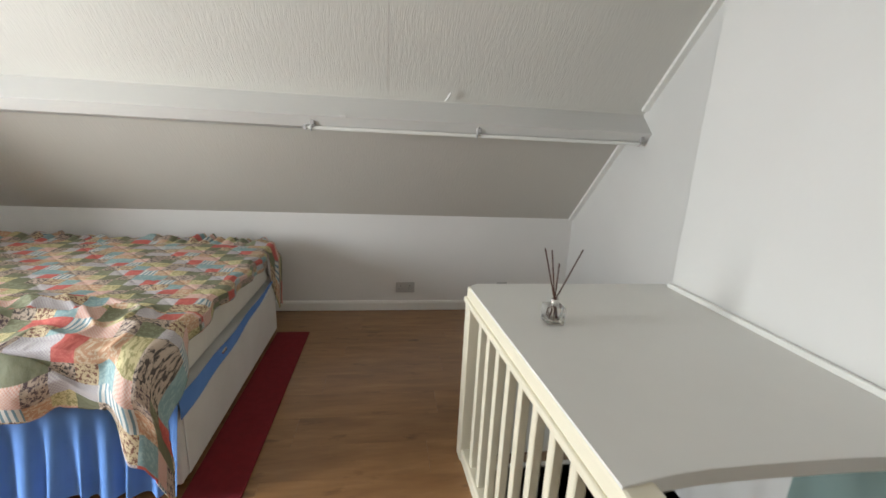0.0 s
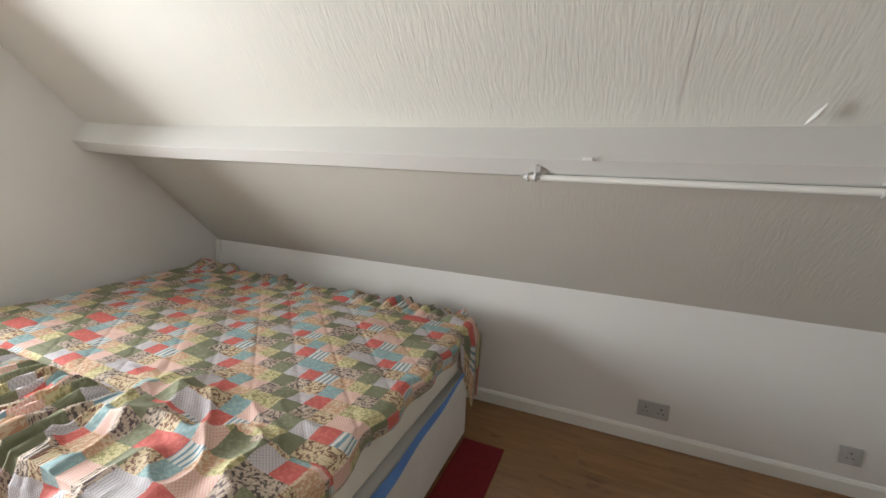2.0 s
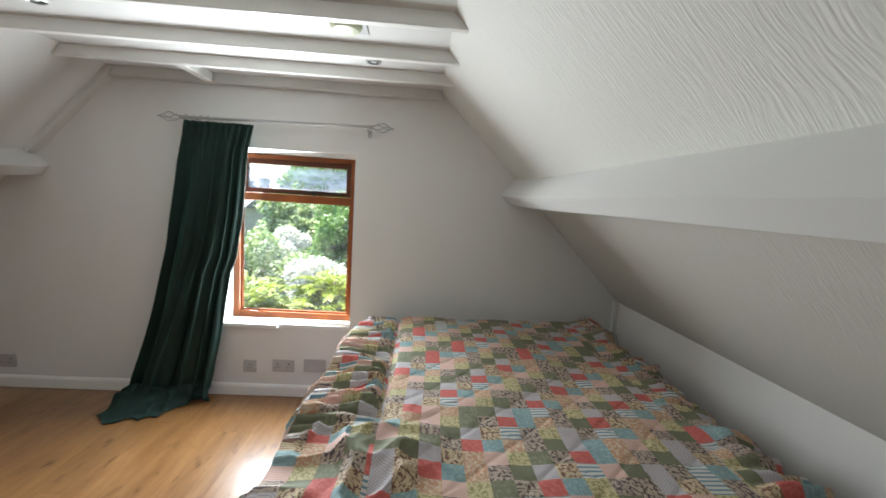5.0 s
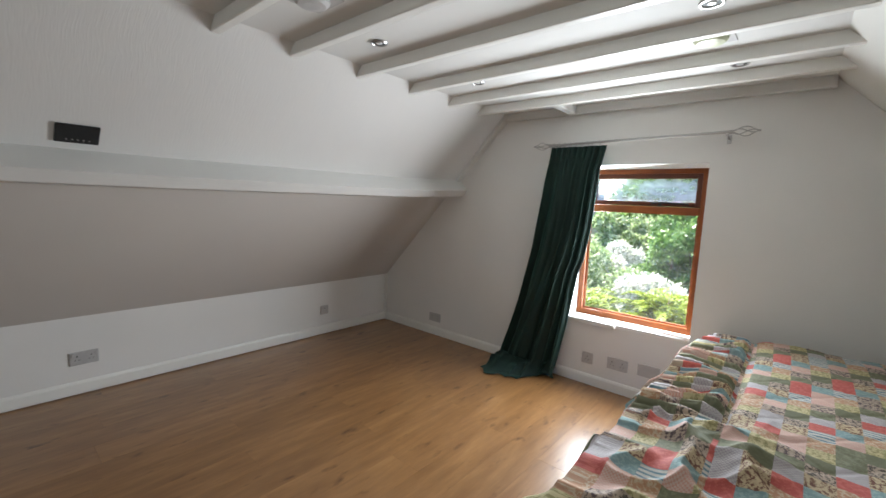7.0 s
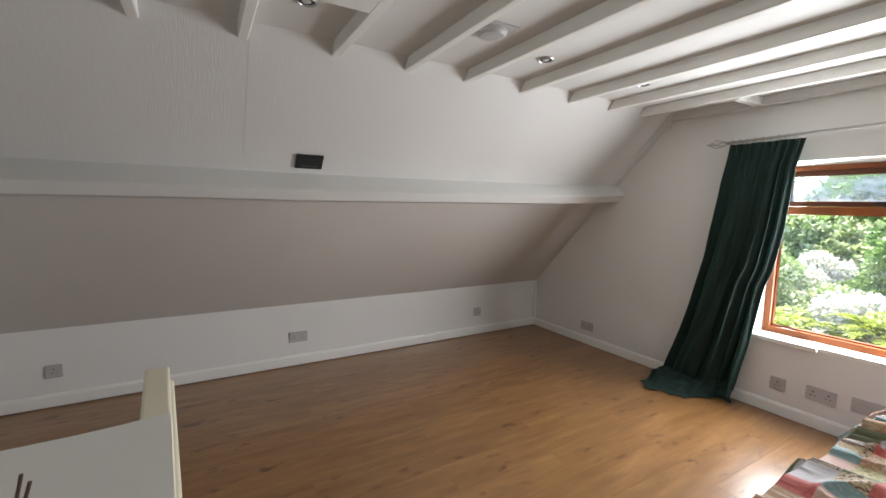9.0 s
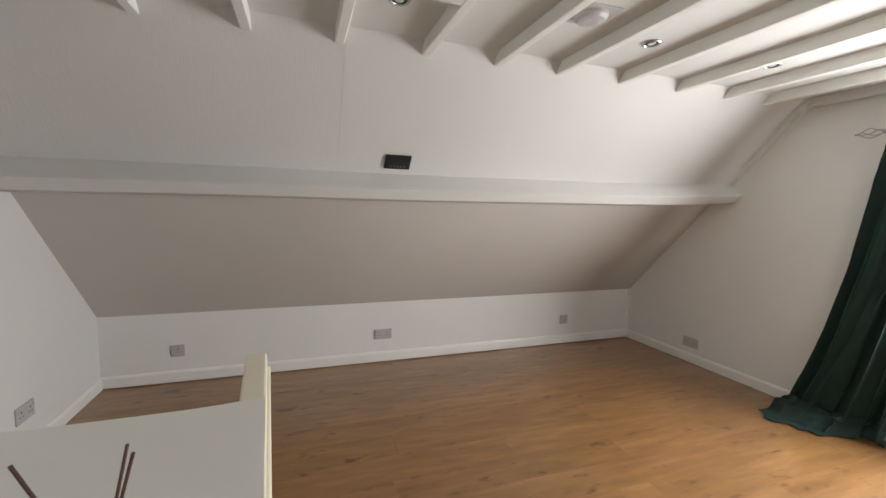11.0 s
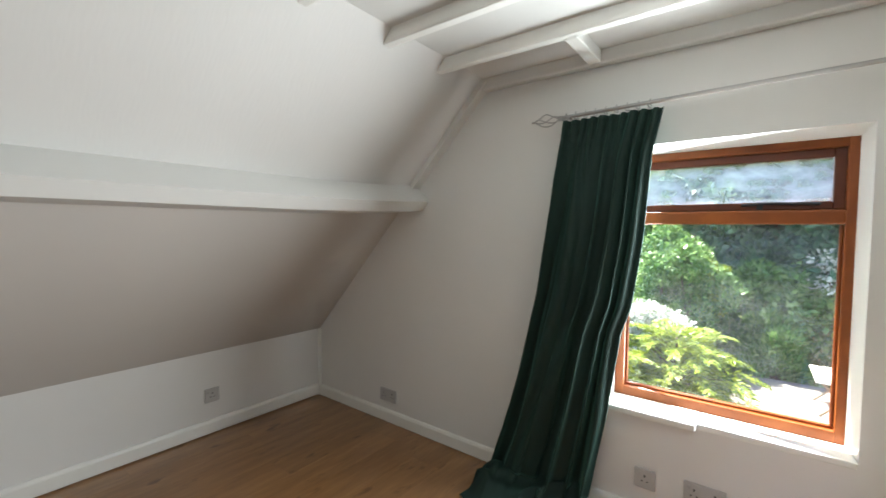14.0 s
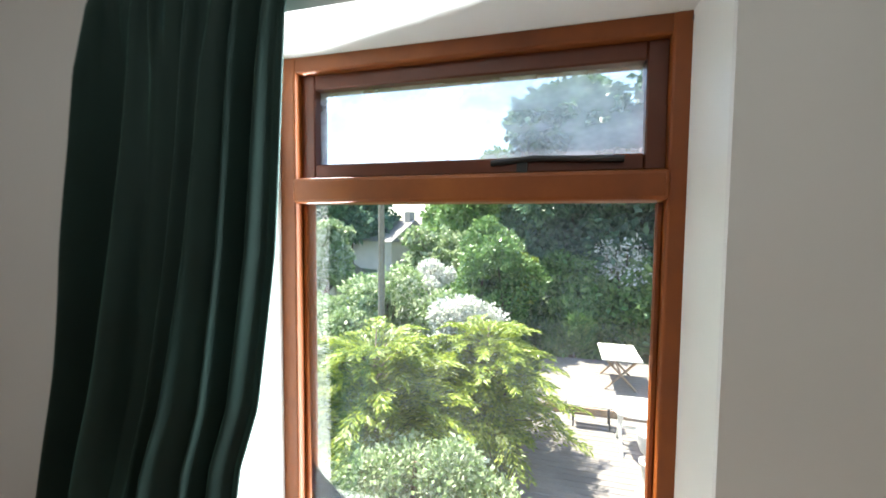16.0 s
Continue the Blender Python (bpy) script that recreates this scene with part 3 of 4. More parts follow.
def pleat(u, v):
    """Pinched pleats at the heading, that fall into broad wandering folds with narrow creases between."""
    drift = 0.9 * noise.noise(Vector((u * 2.2, v * 1.6, 0.3))) + 0.35 * noise.noise(Vector((u * 5, v * 2.6, 4.1)))
    a = math.sin(2 * math.pi * (5.2 * u + drift))
    b = math.sin(2 * math.pi * (2.6 * u + 0.4 * v) + 2.0)
    c = math.sin(2 * math.pi * (11.5 * u + 1.6 * drift) + 1.0)
    fine = noise.noise(Vector((u * 26, v * 4, 1.2)))
    top = max(0.0, 1 - v / 0.11)
    pinch = math.exp(-((v - 0.043) / 0.008) ** 2)
    body = a * (0.55 + 0.4 * noise.noise(Vector((u * 3, v * 2, 7.0)))) + 0.5 * b + 0.14 * c * (1 - 0.5 * v) + 0.08 * fine
    head = 0.5 * math.copysign(abs(math.sin(2 * math.pi * 10 * u)) ** 0.6, math.sin(2 * math.pi * 10 * u)) + 0.3 * b
    body += 0.45 * math.exp(-u / 0.035)
    return body * (1 - top) + head * top - 0.35 * pinch * (1 if math.sin(2 * math.pi * 10 * u) > 0 else 0)


def drape(u, v):
    """u across the folds, v from the heading down to the end that lies on the floor."""
    s = v * 2.25
    z = 1.775 - s
    low = min(1, max(0, s / 1.5))
    f = pleat(u, v)
    amp = 0.024 + 0.034 * low
    lie = max(0.0, 0.09 - z)
    zz = max(z, 0.09)
    y = spline(LEFT, zz) + (spline(RIGHT, zz) - spline(LEFT, zz)) * u + 0.008 * math.cos(u * 41 + v) * (0.3 + low)
    x = ROD_X - 0.005 + amp * f * (1 - 0.5 * min(1, lie / 0.3)) + 0.06 * low * low * (1 - 0.6 * u)
    if z < 0.09:
        k = min(1, lie / 0.45)
        fan = math.sin(math.pi * min(1, u * 1.15 + 0.1)) ** 0.7
        x += k * (0.20 * fan + 0.10 * (1 - u)) + 0.012 * math.sin(11 * u + 7 * k)
        y -= k * 0.06 * (1 - u)
        roll = math.sin(min(1, k * 1.25) * math.pi) ** 0.8
        zz = 0.010 + 0.085 * (1 - k) ** 2 + 0.075 * roll * (0.65 + 0.35 * math.sin(9 * u + 4 * k)) * (0.75 + 0.25 * math.sin(14 * k + 5 * u))
        zz = max(0.008, zz)
    return (max(0.012, x), y, zz)


bm = grid_sheet(240, 130, drape)
curtain = smooth(part("curtain", bm, velvet))
tagged(curtain, "dark green velvet curtain drawn aside, pooling on the floor", "curtain")
cm = curtain.modifiers.new("cloth", "SOLIDIFY")
cm.thickness, cm.offset = 0.004, 0.0

# ---- bed ----
bed = thing("bed", 1.15, 3.75, 0, "white divan bed with mattress and blue valance", "bed")
BX0, BX1, BY0, BY1 = 0.18, 2.19, 3.06, 4.42
part("base", boxes((BX0, BX1, BY0, BY1, 0.02, 0.36), bevel=0.012, seg=2), base_white, bed, "white vinyl divan base")
part("mattress", boxes((BX0, BX1 - 0.02, BY0, BY1, 0.375, 0.585), bevel=0.04, seg=4), mattress_white, bed, "off-white mattress")
part("drawer_panel", boxes((BX1, BX1 + 0.006, BY0 + 0.05, BY1 - 0.02, 0.03, 0.33), bevel=0.002), base_white, bed)
part("drawer_pull", boxes((BX1 + 0.005, BX1 + 0.016, 3.48, 3.53, 0.335, 0.35), bevel=0.004, seg=2), chrome, bed, "small pale drawer pull")


def edge_strip(u, v):
    y = BY0 + 0.02 + u * (BY1 - BY0 - 0.03)
    drop = 0.085 * (1 - u) ** 0.8 + 0.012
    return (BX1 + 0.012 + 0.004 * math.sin(19 * u), y, 0.385 - v * drop - 0.01 * math.sin(5 * u))


smooth(part("valance_edge", grid_sheet(40, 4, edge_strip), blue_cloth, bed, "blue valance cloth hanging out"))


def valance(u, v):
    x = BX0 + u * (BX1 - BX0 + 0.03)
    g = math.sin(x * 2 * math.pi / 0.085 + 1.3 * math.sin(6 * x)) * (0.25 + 0.75 * v)
    return (x + 0.012 * v * math.cos(x * 50), BY0 - 0.018 - 0.055 * v - 0.018 * g * min(1, v * 3 + 0.1), 0.40 - 0.34 * v)


smooth(part("valance", grid_sheet(260, 12, valance), blue_cloth, bed, "gathered bright blue valance"))

X_HEAD, QL, QW = 0.165, 2.205, 1.80  # cloth along the bed and across it
SEAM_N, SEAM_S, LOOSE = 0.215, 1.30, 1.40  # seams of the two frills; past LOOSE the open side lies ungathered


def hash2(a, b):
    return noise.noise(Vector((a, b, 0.37)))


def ease(a, b, q):
    f = min(1.0, max(0.0, (q - a) / (b - a)))
    return f * f * (3 - 2 * f)


def quilt(u, v):
    """u from the wall end to the foot, v from the low wall across to the open side."""
    x = X_HEAD + u * QL
    w = v * QW
    y = 4.60 - w
    z = 0.612 + 0.012 * hash2(x * 3, y * 3) + 0.006 * hash2(x * 8, y * 8)
    z += 0.03 * (1 - ease(0.25, 1.1, x)) * (1 - ease(1.1, 1.5, w)) + 0.008 * (1 - ease(0.1, 0.5, w)) * (1 - ease(1.7, 2.1, x))
    flat = ease(SEAM_N, SEAM_N + 0.06, w) * (1 - ease(SEAM_S - 0.06, SEAM_S, w))
    z += flat * 0.0045 * min(1.0, 2.2 * abs(math.sin(math.pi * (x + w) / 0.21) * math.sin(math.pi * (x - w) / 0.21)) ** 0.5)
    north = max(0.0, 1 - w / (SEAM_N + 0.01))
    z += north * (0.085 * abs(math.sin(x * 33 + 2 * math.sin(x * 7))) * (0.5 + 0.5 * abs(hash2(x * 5, 7))) + 0.045 * hash2(x * 14, w * 9)) - 0.06 * max(0, 1 - w / 0.1)
    y += north * 0.03 * hash2(x * 9, 3.3)
    frill = ease(SEAM_S, SEAM_S + 0.05, w)
    tight = 1 - ease(LOOSE - 0.2, LOOSE + 0.15, x)
    ph = x * 2 * math.pi / 0.054 + 2.6 * math.sin(x * 4.3) + 5.0 * (w - SEAM_S) + 2.6 * hash2(x * 2.5, w * 4)
    gather = math.sin(ph) + 0.45 * math.sin(2.3 * ph + 1 + 3 * w)
    gather *= 0.45 + 0.75 * abs(hash2(x * 4.1 + 9, w * 3.0))
    crease = gather if gather > 0 else 1.5 * gather
    z += frill * tight * (0.040 * crease + 0.034 * hash2(x * 5, w * 7))
    z -= 0.010 * math.exp(-((w - SEAM_S) / 0.018) ** 2) * tight
    # slack folds over the open corner of the foot
    loose = ease(1.05, 1.5, x) * ease(1.02, 1.3, w) * (1 - 0.8 * ease(2.0, 2.2, x))
    ridge = 1 - abs(hash2(x * 3.2 + 2.5 * w, w * 4.4 - 2.0 * x + 3)) * 3.2
    ridge2 = 1 - abs(hash2(x * 6.1 - 3 * w + 8, w * 5.6 + x)) * 3.4
    z += loose * (0.040 * max(0.0, ridge) ** 1.5 + 0.018 * max(0.0, ridge2) ** 1.4 + 0.02 * hash2(x * 4, w * 4 + 5))
    yedge = 3.17 - 0.07 * ease(0.165, 0.42, x) - 0.04 * ease(0.4, 1.2, x) + 0.03 * hash2(x * 2.3, 9)
    if y < yedge:
        over = yedge - y
        corner = ease(2.04, 2.14, x)
        hang = 0.24 + (0.12 + 0.03 * hash2(x * 3.1, 4.0)) * tight + 0.13 * corner
        over = over / 0.27 * hang
        soft = min(1, over / 0.05)
        y = yedge - 0.045 - 0.05 * min(1, over / 0.12) - (0.011 * gather * tight + 0.045 * hash2(x * 5, over * 6)) * soft - 0.06 * corner * soft
        z -= over
    if x > 2.17:
        down = x - 2.17
        near = max(0, min(1, (3.22 - y) / 0.2))
        far = max(0, min(1, (y - 4.28) / 0.15))
        x = 2.18 + 0.025 * min(1, down / 0.05) + 0.012 * math.sin(y * 23) + near * 0.04 * down / 0.2
        z -= down * (0.38 + 0.08 * hash2(y * 5, 1) + 0.55 * near + 1.9 * far)
    return (x, y, z)


def panel_uv(u, v):
    return (u * QL + 0.012 * math.sin(4 * v * QW), v * QW + 0.015 * math.sin(3 * u * QL))


def frill_uv(u, v):
    """Gathered cloth: more of it lies on each metre of the seam."""
    x = u * QL
    return (x + 0.4 * min(x, LOOSE) + 0.031, v * QW + 0.043)


bedspread = thing("quilt", 1.2, 3.7, 0.6, "patchwork quilt of faded floral squares spread untidily on the bed", "quilt")
for name, w0, w1, nv, uv, label in (("centre_panel", SEAM_N - 0.004, SEAM_S + 0.004, 180, panel_uv, "quilted panel of faded floral squares"), ("frill", 0.0, SEAM_N, 36, frill_uv, "gathered patchwork frill bunched by the wall"), ("frill", SEAM_S, QW, 84, frill_uv, "gathered patchwork frill hanging over the side")):
    a, b = w0 / QW, w1 / QW
    bm = grid_sheet(340, nv, lambda u, v: quilt(u, a + (b - a) * v), lambda u, v: uv(u, a + (b - a) * v))
    qo = part(name, bm, quilt_cloth, bedspread, label)
    qm = qo.modifiers.new("cloth", "SOLIDIFY")
    qm.thickness, qm.offset = 0.006, -1.0

rug = part("rug", boxes((2.20, 2.415, 2.3, 4.385, 0.001, 0.009), bevel=0.003), red_felt)
tagged(rug, "narrow dark red felt runner on the floor beside the bed", "rug")

# ---- stair cover with balustrade ----
TOP = 0.775


def askew(bm):
    """The balustrade runs a little out of square with the room."""
    for v in bm.verts:
        if v.co.x < 3.7:
            v.co.x += (-0.065 + (3.175 - v.co.y) * 0.07) * min(1.0, (3.7 - v.co.x) / 0.3)
    return bm


cover = thing("stair_cover", 3.75, 2.6, 0, "white painted stair enclosure with flat board top and balusters", "stair enclosure", kind="structure")
bm = bmesh.new()
pts = [(3.318, 3.13), (3.33, 3.165), (3.36, 3.185), (4.10, 3.185), (4.10, 2.205), (3.80, 2.213), (3.60, 2.212), (3.50, 2.209), (3.42, 2.202), (3.36, 2.192), (3.318, 2.185)]
lo = [bm.verts.new((x, y, TOP - 0.03)) for x, y in pts]
hi = [bm.verts.new((x, y, TOP + 0.003)) for x, y in pts]
bm.faces.new(lo)
bm.faces.new(hi)
for k in range(len(pts)):
    bm.faces.new((lo[k], hi[k], hi[k - 1], lo[k - 1]))
part("top_board", askew(bm), board_paint, cover, "white board top")
part("handrail", askew(boxes((3.315, 3.385, 1.80, 3.175, TOP - 0.052, TOP - 0.002), bevel=0.008, seg=2)), cream_paint, cover, "cream moulded rail")
part("rail_moulding", askew(boxes((3.305, 3.375, 1.82, 3.18, TOP - 0.068, TOP - 0.045), bevel=0.006, seg=2)), cream_paint, cover)
part("end_rail", boxes((3.385, 4.10, 3.14, 3.18, TOP - 0.06, TOP - 0.003), bevel=0.008, seg=2), cream_paint, cover)
part("base_rail", askew(boxes((3.32, 3.37, 1.85, 3.18, 0.0, 0.06), bevel=0.005)), cream_paint, cover)
for y in (1.835, 3.155):
    part("post", askew(boxes((3.315, 3.375, y - 0.03, y + 0.03, 0.0, TOP - 0.06), bevel=0.004)), cream_paint, cover)
for k in range(12):
    y = 1.955 + k * 0.098
    part("baluster", askew(boxes((3.332, 3.360, y - 0.014, y + 0.014, 0.055, TOP - 0.06), bevel=0.003)), cream_paint, cover)
part("back_panel", boxes((3.375, 4.10, 3.155, 3.17, 0.0, TOP - 0.05)), board_paint, cover)
part("side_panel", boxes((4.085, 4.098, 1.96, 2.51, 0.0, 0.70), bevel=0.003), teal_paint, cover, "grey-green painted panel inside the stair opening")
part("wall_bead", boxes((4.082, 4.10, 2.21, 3.15, TOP + 0.001, TOP + 0.022), bevel=0.005, seg=2), gloss_paint, cover, "white bead against the wall")

# reed diffuser
diff = thing("reed_diffuser", 3.50, 2.80, TOP, "clear glass reed diffuser with dark sticks", "diffuser")
DX, DY = 3.455, 2.82
part("bottle", boxes((DX - 0.030, DX + 0.030, DY - 0.030, DY + 0.030, TOP + 0.001, TOP + 0.062), bevel=0.008, seg=3), bottle_glass, diff)
part("oil", boxes((DX - 0.024, DX + 0.024, DY - 0.024, DY + 0.024, TOP + 0.006, TOP + 0.022), bevel=0.005), liquid, diff)
part("neck", tube(bmesh.new(), [(DX, DY, TOP + 0.060), (DX, DY, TOP + 0.082)], 0.011, 14), chrome, diff, "silver collar")
for dx, dy in ((-0.045, 0.01), (-0.032, -0.012), (0.010, 0.02), (0.072, 0.0)):
    part("stick", tube(bmesh.new(), [(DX - dx * 0.25, DY - dy * 0.25, TOP + 0.012), (DX, DY, TOP + 0.075), (DX + dx, DY + dy, TOP + (0.19 if dx == 0.010 else 0.24))], 0.0022, 6), reed, diff)


# ---- fittings ----
def socket(x, y, z, facing, wide, slots, label):
    """A wall plate; facing is the turn about z."""
    ob = thing("wall_socket", x, y, z, label, "socket", "sockets round the walls")
    m = pose(x, y, z, 0, 0, facing)
    w = wide / 2
    rows = [("plate", boxes((-w, w, 0, 0.010, -0.043, 0.043), bevel=0.004, seg=2), plastic)]
    for cx in slots:
        rows.append(("pin_holes", boxes((cx - 0.003, cx + 0.003, 0.0095, 0.0108, 0.008, 0.018), (cx - 0.014, cx - 0.007, 0.0095, 0.0108, -0.013, -0.008), (cx + 0.007, cx + 0.014, 0.0095, 0.0108, -0.013, -0.008)), slot))
        rows.append(("switch", boxes((cx - 0.006 + 0.022 * (1 if cx >= 0 else -1), cx + 0.006 + 0.022 * (1 if cx >= 0 else -1), 0.009, 0.014, 0.012, 0.030), bevel=0.002), plastic))
    for name, bm, mat in rows:
        bm.transform(m)
        part(name, bm, mat, ob)


D, S = (-0.036, 0.036), (0.0,)
socket(2.585, 0, 0.24, 0, 0.146, D, "white double wall socket")
socket(0.797, 0, 0.242, 0, 0.086, S, "white single wall socket")
socket(4.085, 0, 0.236, 0, 0.086, S, "white single wall socket")
socket(0, 0.745, 0.178, -90, 0.146, D, "white double wall socket")
socket(0, 2.305, 0.205, -90, 0.086, S, "white single telephone plate")
socket(0, 2.525, 0.215, -90, 0.146, D, "white double wall socket")
socket(0, 2.735, 0.225, -90, 0.146, (), "white blank wall plate")
socket(3.085, DEEP, 0.193, 180, 0.146, D, "white double wall socket")
socket(3.87, DEEP, 0.193, 180, 0.086, S, "white single wall socket")
socket(LEN, 0.82, 0.24, 90, 0.146, D, "white double wall socket")

# black glass switch plate on the south slope
plate = thing("switch_plate", 2.665, on_s(1.58), 1.58, "black glass touch switch plate on the slope", "switch")
tilt = math.degrees(math.atan2(S_TOP, CEIL - S_KNEE))
pm = pose(2.695, on_s(1.568), 1.568, -tilt, 0, 0)
bm = boxes((-0.075, 0.075, 0.0, 0.012, -0.048, 0.048), bevel=0.003)
bm.transform(pm)
part("plate", bm, black_gloss, plate)
for k in range(5):
    bm = boxes((-0.044 + 0.019 * k, -0.037 + 0.019 * k, 0.011, 0.0135, -0.03, -0.024))
    bm.transform(pm)
    part("touch_mark", bm, slate, plate)


def downlight(x, y):
    ob = thing("downlight", x, y, CEIL, "recessed chrome ceiling downlight, unlit", "downlight", "downlights in the ceiling")
    pts = [(x + 0.036 * math.cos(a), y + 0.036 * math.sin(a), CEIL - 0.003) for a in (i * math.pi / 10 for i in range(21))]
    part("bezel", tube(bmesh.new(), pts, 0.006, 6), steel, ob)
    part("lens", tube(bmesh.new(), [(x, y, CEIL - 0.001), (x, y, CEIL - 0.004)], 0.030, 18), slot, ob)
    part("lamp", tube(bmesh.new(), [(x, y, CEIL - 0.003), (x, y, CEIL - 0.007)], [0.018, 0.014], 14), bulb, ob)


for dx, dy in ((1.705, 1.82), (0.925, 1.83), (2.868, 1.79), (1.28, 3.10), (0.50, 3.11)):
    downlight(dx, dy)


def ceiling_vent(x, y, mat, label):
    ob = thing("ceiling_rose", x, y, CEIL, label, "ceiling fitting")
    part("backing", boxes((x - 0.085, x + 0.085, y - 0.085, y + 0.085, CEIL - 0.006, CEIL - 0.0005), bevel=0.002), plastic, ob)
    part("dome", smooth_dome(x, y), mat, ob)


def smooth_dome(x, y):
    return tube(bmesh.new(), [(x, y, CEIL - 0.005), (x, y, CEIL - 0.018), (x, y, CEIL - 0.028), (x, y, CEIL - 0.031)], [0.066, 0.064, 0.052, 0.03], 24)


alarm_green = mottled("aged_plastic", (0.55, 0.58, 0.38), (0.50, 0.52, 0.36), 9, 0.4, 60, 0.05, 0.001)
ceiling_vent(2.14, 1.95, plastic, "round white ceiling cap on a square plate")
ceiling_vent(0.94, 3.05, alarm_green, "pale green plastic ceiling alarm")
tagged(part("access_panel", boxes((2.69, 2.90, 1.965, 2.5, JOIST - 0.014, JOIST - 0.001), bevel=0.003), gloss_paint), "white access panel screwed under the beams", "panel")

# clothes rail under the north purlin
rail = thing("clothes_rail", 3.4, 3.90, 1.36, "long white clothes rail fixed along the purlin", "clothes rail")
part("tube", tube(bmesh.new(), [(2.515, 3.955, 1.357), (4.39, 3.955, 1.357)], 0.0105, 12), gloss_paint, rail)
for bx in (2.55, 3.42, 4.37):
    bm = boxes((bx - 0.012, bx + 0.012, 3.935, 3.962, 1.372, 1.408), bevel=0.003)
    tube(bm, [(bx - 0.004, 3.948, 1.385), (bx - 0.006, 3.941, 1.372), (bx - 0.008, 3.941, 1.352), (bx - 0.008, 3.956, 1.344)], 0.005, 8)
    br = part("bracket", bm, plastic, rail)
    part("screw", tube(bmesh.new(), [(bx, 3.937, 1.398), (bx, 3.932, 1.398)], 0.004, 8), slot, br)
part("end_cap", tube(bmesh.new(), [(2.503, 3.955, 1.357), (2.518, 3.955, 1.357)], [0.010, 0.015], 12), plastic, rail)

# worn spots on the paint
tagged(part("paint_flake", tube(bmesh.new(), [(3.235, 3.985, 1.525), (3.25, 3.962, 1.548), (3.262, 3.945, 1.572)], [0.003, 0.008, 0.002], 5), wall_paint), "lifted flake of white paint above the purlin", "paint flake")
tagged(part("wall_peg", tube(bmesh.new(), [(0.0, 4.005, 1.535), (0.03, 4.0, 1.53)], 0.010, 10), slot), "small dark peg in the corner above the purlin", "peg")
tagged(part("purlin_chip", boxes((2.69, 2.72, 3.905, 3.918, 1.412, 1.424), bevel=0.003), wall_paint), "chipped bit of paint on the purlin", "paint chip")
for sx, face, side in ((2.93, on_n, "n"), (3.03, on_s, "s")):
    tagged(strip_on("trim_seam", face, 1.58, CEIL - 0.02, sx - 0.002, sx + 0.002, 0.001, side, slope_low_paint), "thin filled seam up the slope", "seam", kind="structure")

# ---- outdoors ----
GROUND, DECK_LOW, DECK_HIGH = -2.62, -2.50, -2.36
bm = bmesh.new()
bmesh.ops.create_grid(bm, x_segments=2, y_segments=2, size=400)
bm.transform(pose(-300, 0, GROUND))
tagged(part("ground", bm, soil), "green garden ground", "ground", kind="structure")


def leafy(name, blobs, count, size, mat, seed, droop=0.0, long=1.8):
    """Many small leaves scattered near the skins of blobs (x, y, z, rx, ry, rz)."""
    rng = np.random.default_rng(seed)
    vol = np.array([b[3] * b[4] * b[5] for b in blobs]) ** 0.67
    pick = rng.choice(len(blobs), count, p=vol / vol.sum())
    b = np.array(blobs)[pick]
    d = rng.normal(size=(count, 3))
    d /= np.linalg.norm(d, axis=1)[:, None]
    r = rng.uniform(0.62, 1.04, (count, 1))
    lump = 1 + 0.16 * np.sin(d[:, :1] * 7 + pick[:, None]) * np.cos(d[:, 1:2] * 6 + 2 * pick[:, None])
    c = b[:, :3] + d * r * lump * b[:, 3:]
    ax = rng.normal(size=(count, 3)) * 0.6 + d
    ax[:, 2] -= droop
    ax /= np.linalg.norm(ax, axis=1)[:, None]
    sd = np.cross(ax, rng.normal(size=(count, 3)))
    sd /= np.linalg.norm(sd, axis=1)[:, None]
    s = size * rng.uniform(0.6, 1.4, (count, 1))
    v = np.stack([c - ax * s * long / 2, c + sd * s / 2, c + ax * s * long / 2, c - sd * s / 2], 1).reshape(-1, 3)
    me = bpy.data.meshes.new(name)
    me.from_pydata(v.tolist(), [], np.arange(count * 4).reshape(-1, 4).tolist())
    me.materials.append(mat)
    return new(name, me)


def shrub(name, x, y, z, blobs, count, size, mat, label, category, seed, trunk=0.06, **kw):
    ob = thing(name, x, y, GROUND, label, category)
    top = max(b[2] for b in blobs)
    bm = tube(bmesh.new(), [(x, y, GROUND - 0.05), (x + 0.05, y, (GROUND + top) / 2), (x - 0.03, y + 0.05, top)], [trunk, trunk * 0.75, trunk * 0.3], 8)
    rng = random.Random(seed)
    for b in blobs[:10]:
        tube(bm, [(x + 0.02, y, GROUND + (b[2] - GROUND) * rng.uniform(0.2, 0.5)), ((x + b[0]) / 2, (y + b[1]) / 2, (GROUND + 2 * b[2]) / 3), (b[0], b[1], b[2])], [trunk * 0.5, trunk * 0.35, trunk * 0.15], 6)
    part("trunk", bm, bark, ob)
    cr = leafy("crown", blobs, count, size, mat, seed, **kw)
    cr.parent = ob
    cr.matrix_parent_inverse = ob.matrix_basis.inverted()
    return ob


def scatter(x, y, z, rx, ry, rz, n, r, seed):
    rng = random.Random(seed)
    out = []
    for _ in range(n):
        a, q, h = rng.uniform(0, 6.28), math.sqrt(rng.random()), rng.uniform(-1, 1)
        k = r * rng.uniform(0.6, 1.3)
        w = math.sqrt(max(0.05, 1 - h * h * 0.8))
        out.append((x + rx * q * w * math.cos(a), y + ry * q * w * math.sin(a), z + rz * h, k, k, k * 0.8))
    return out


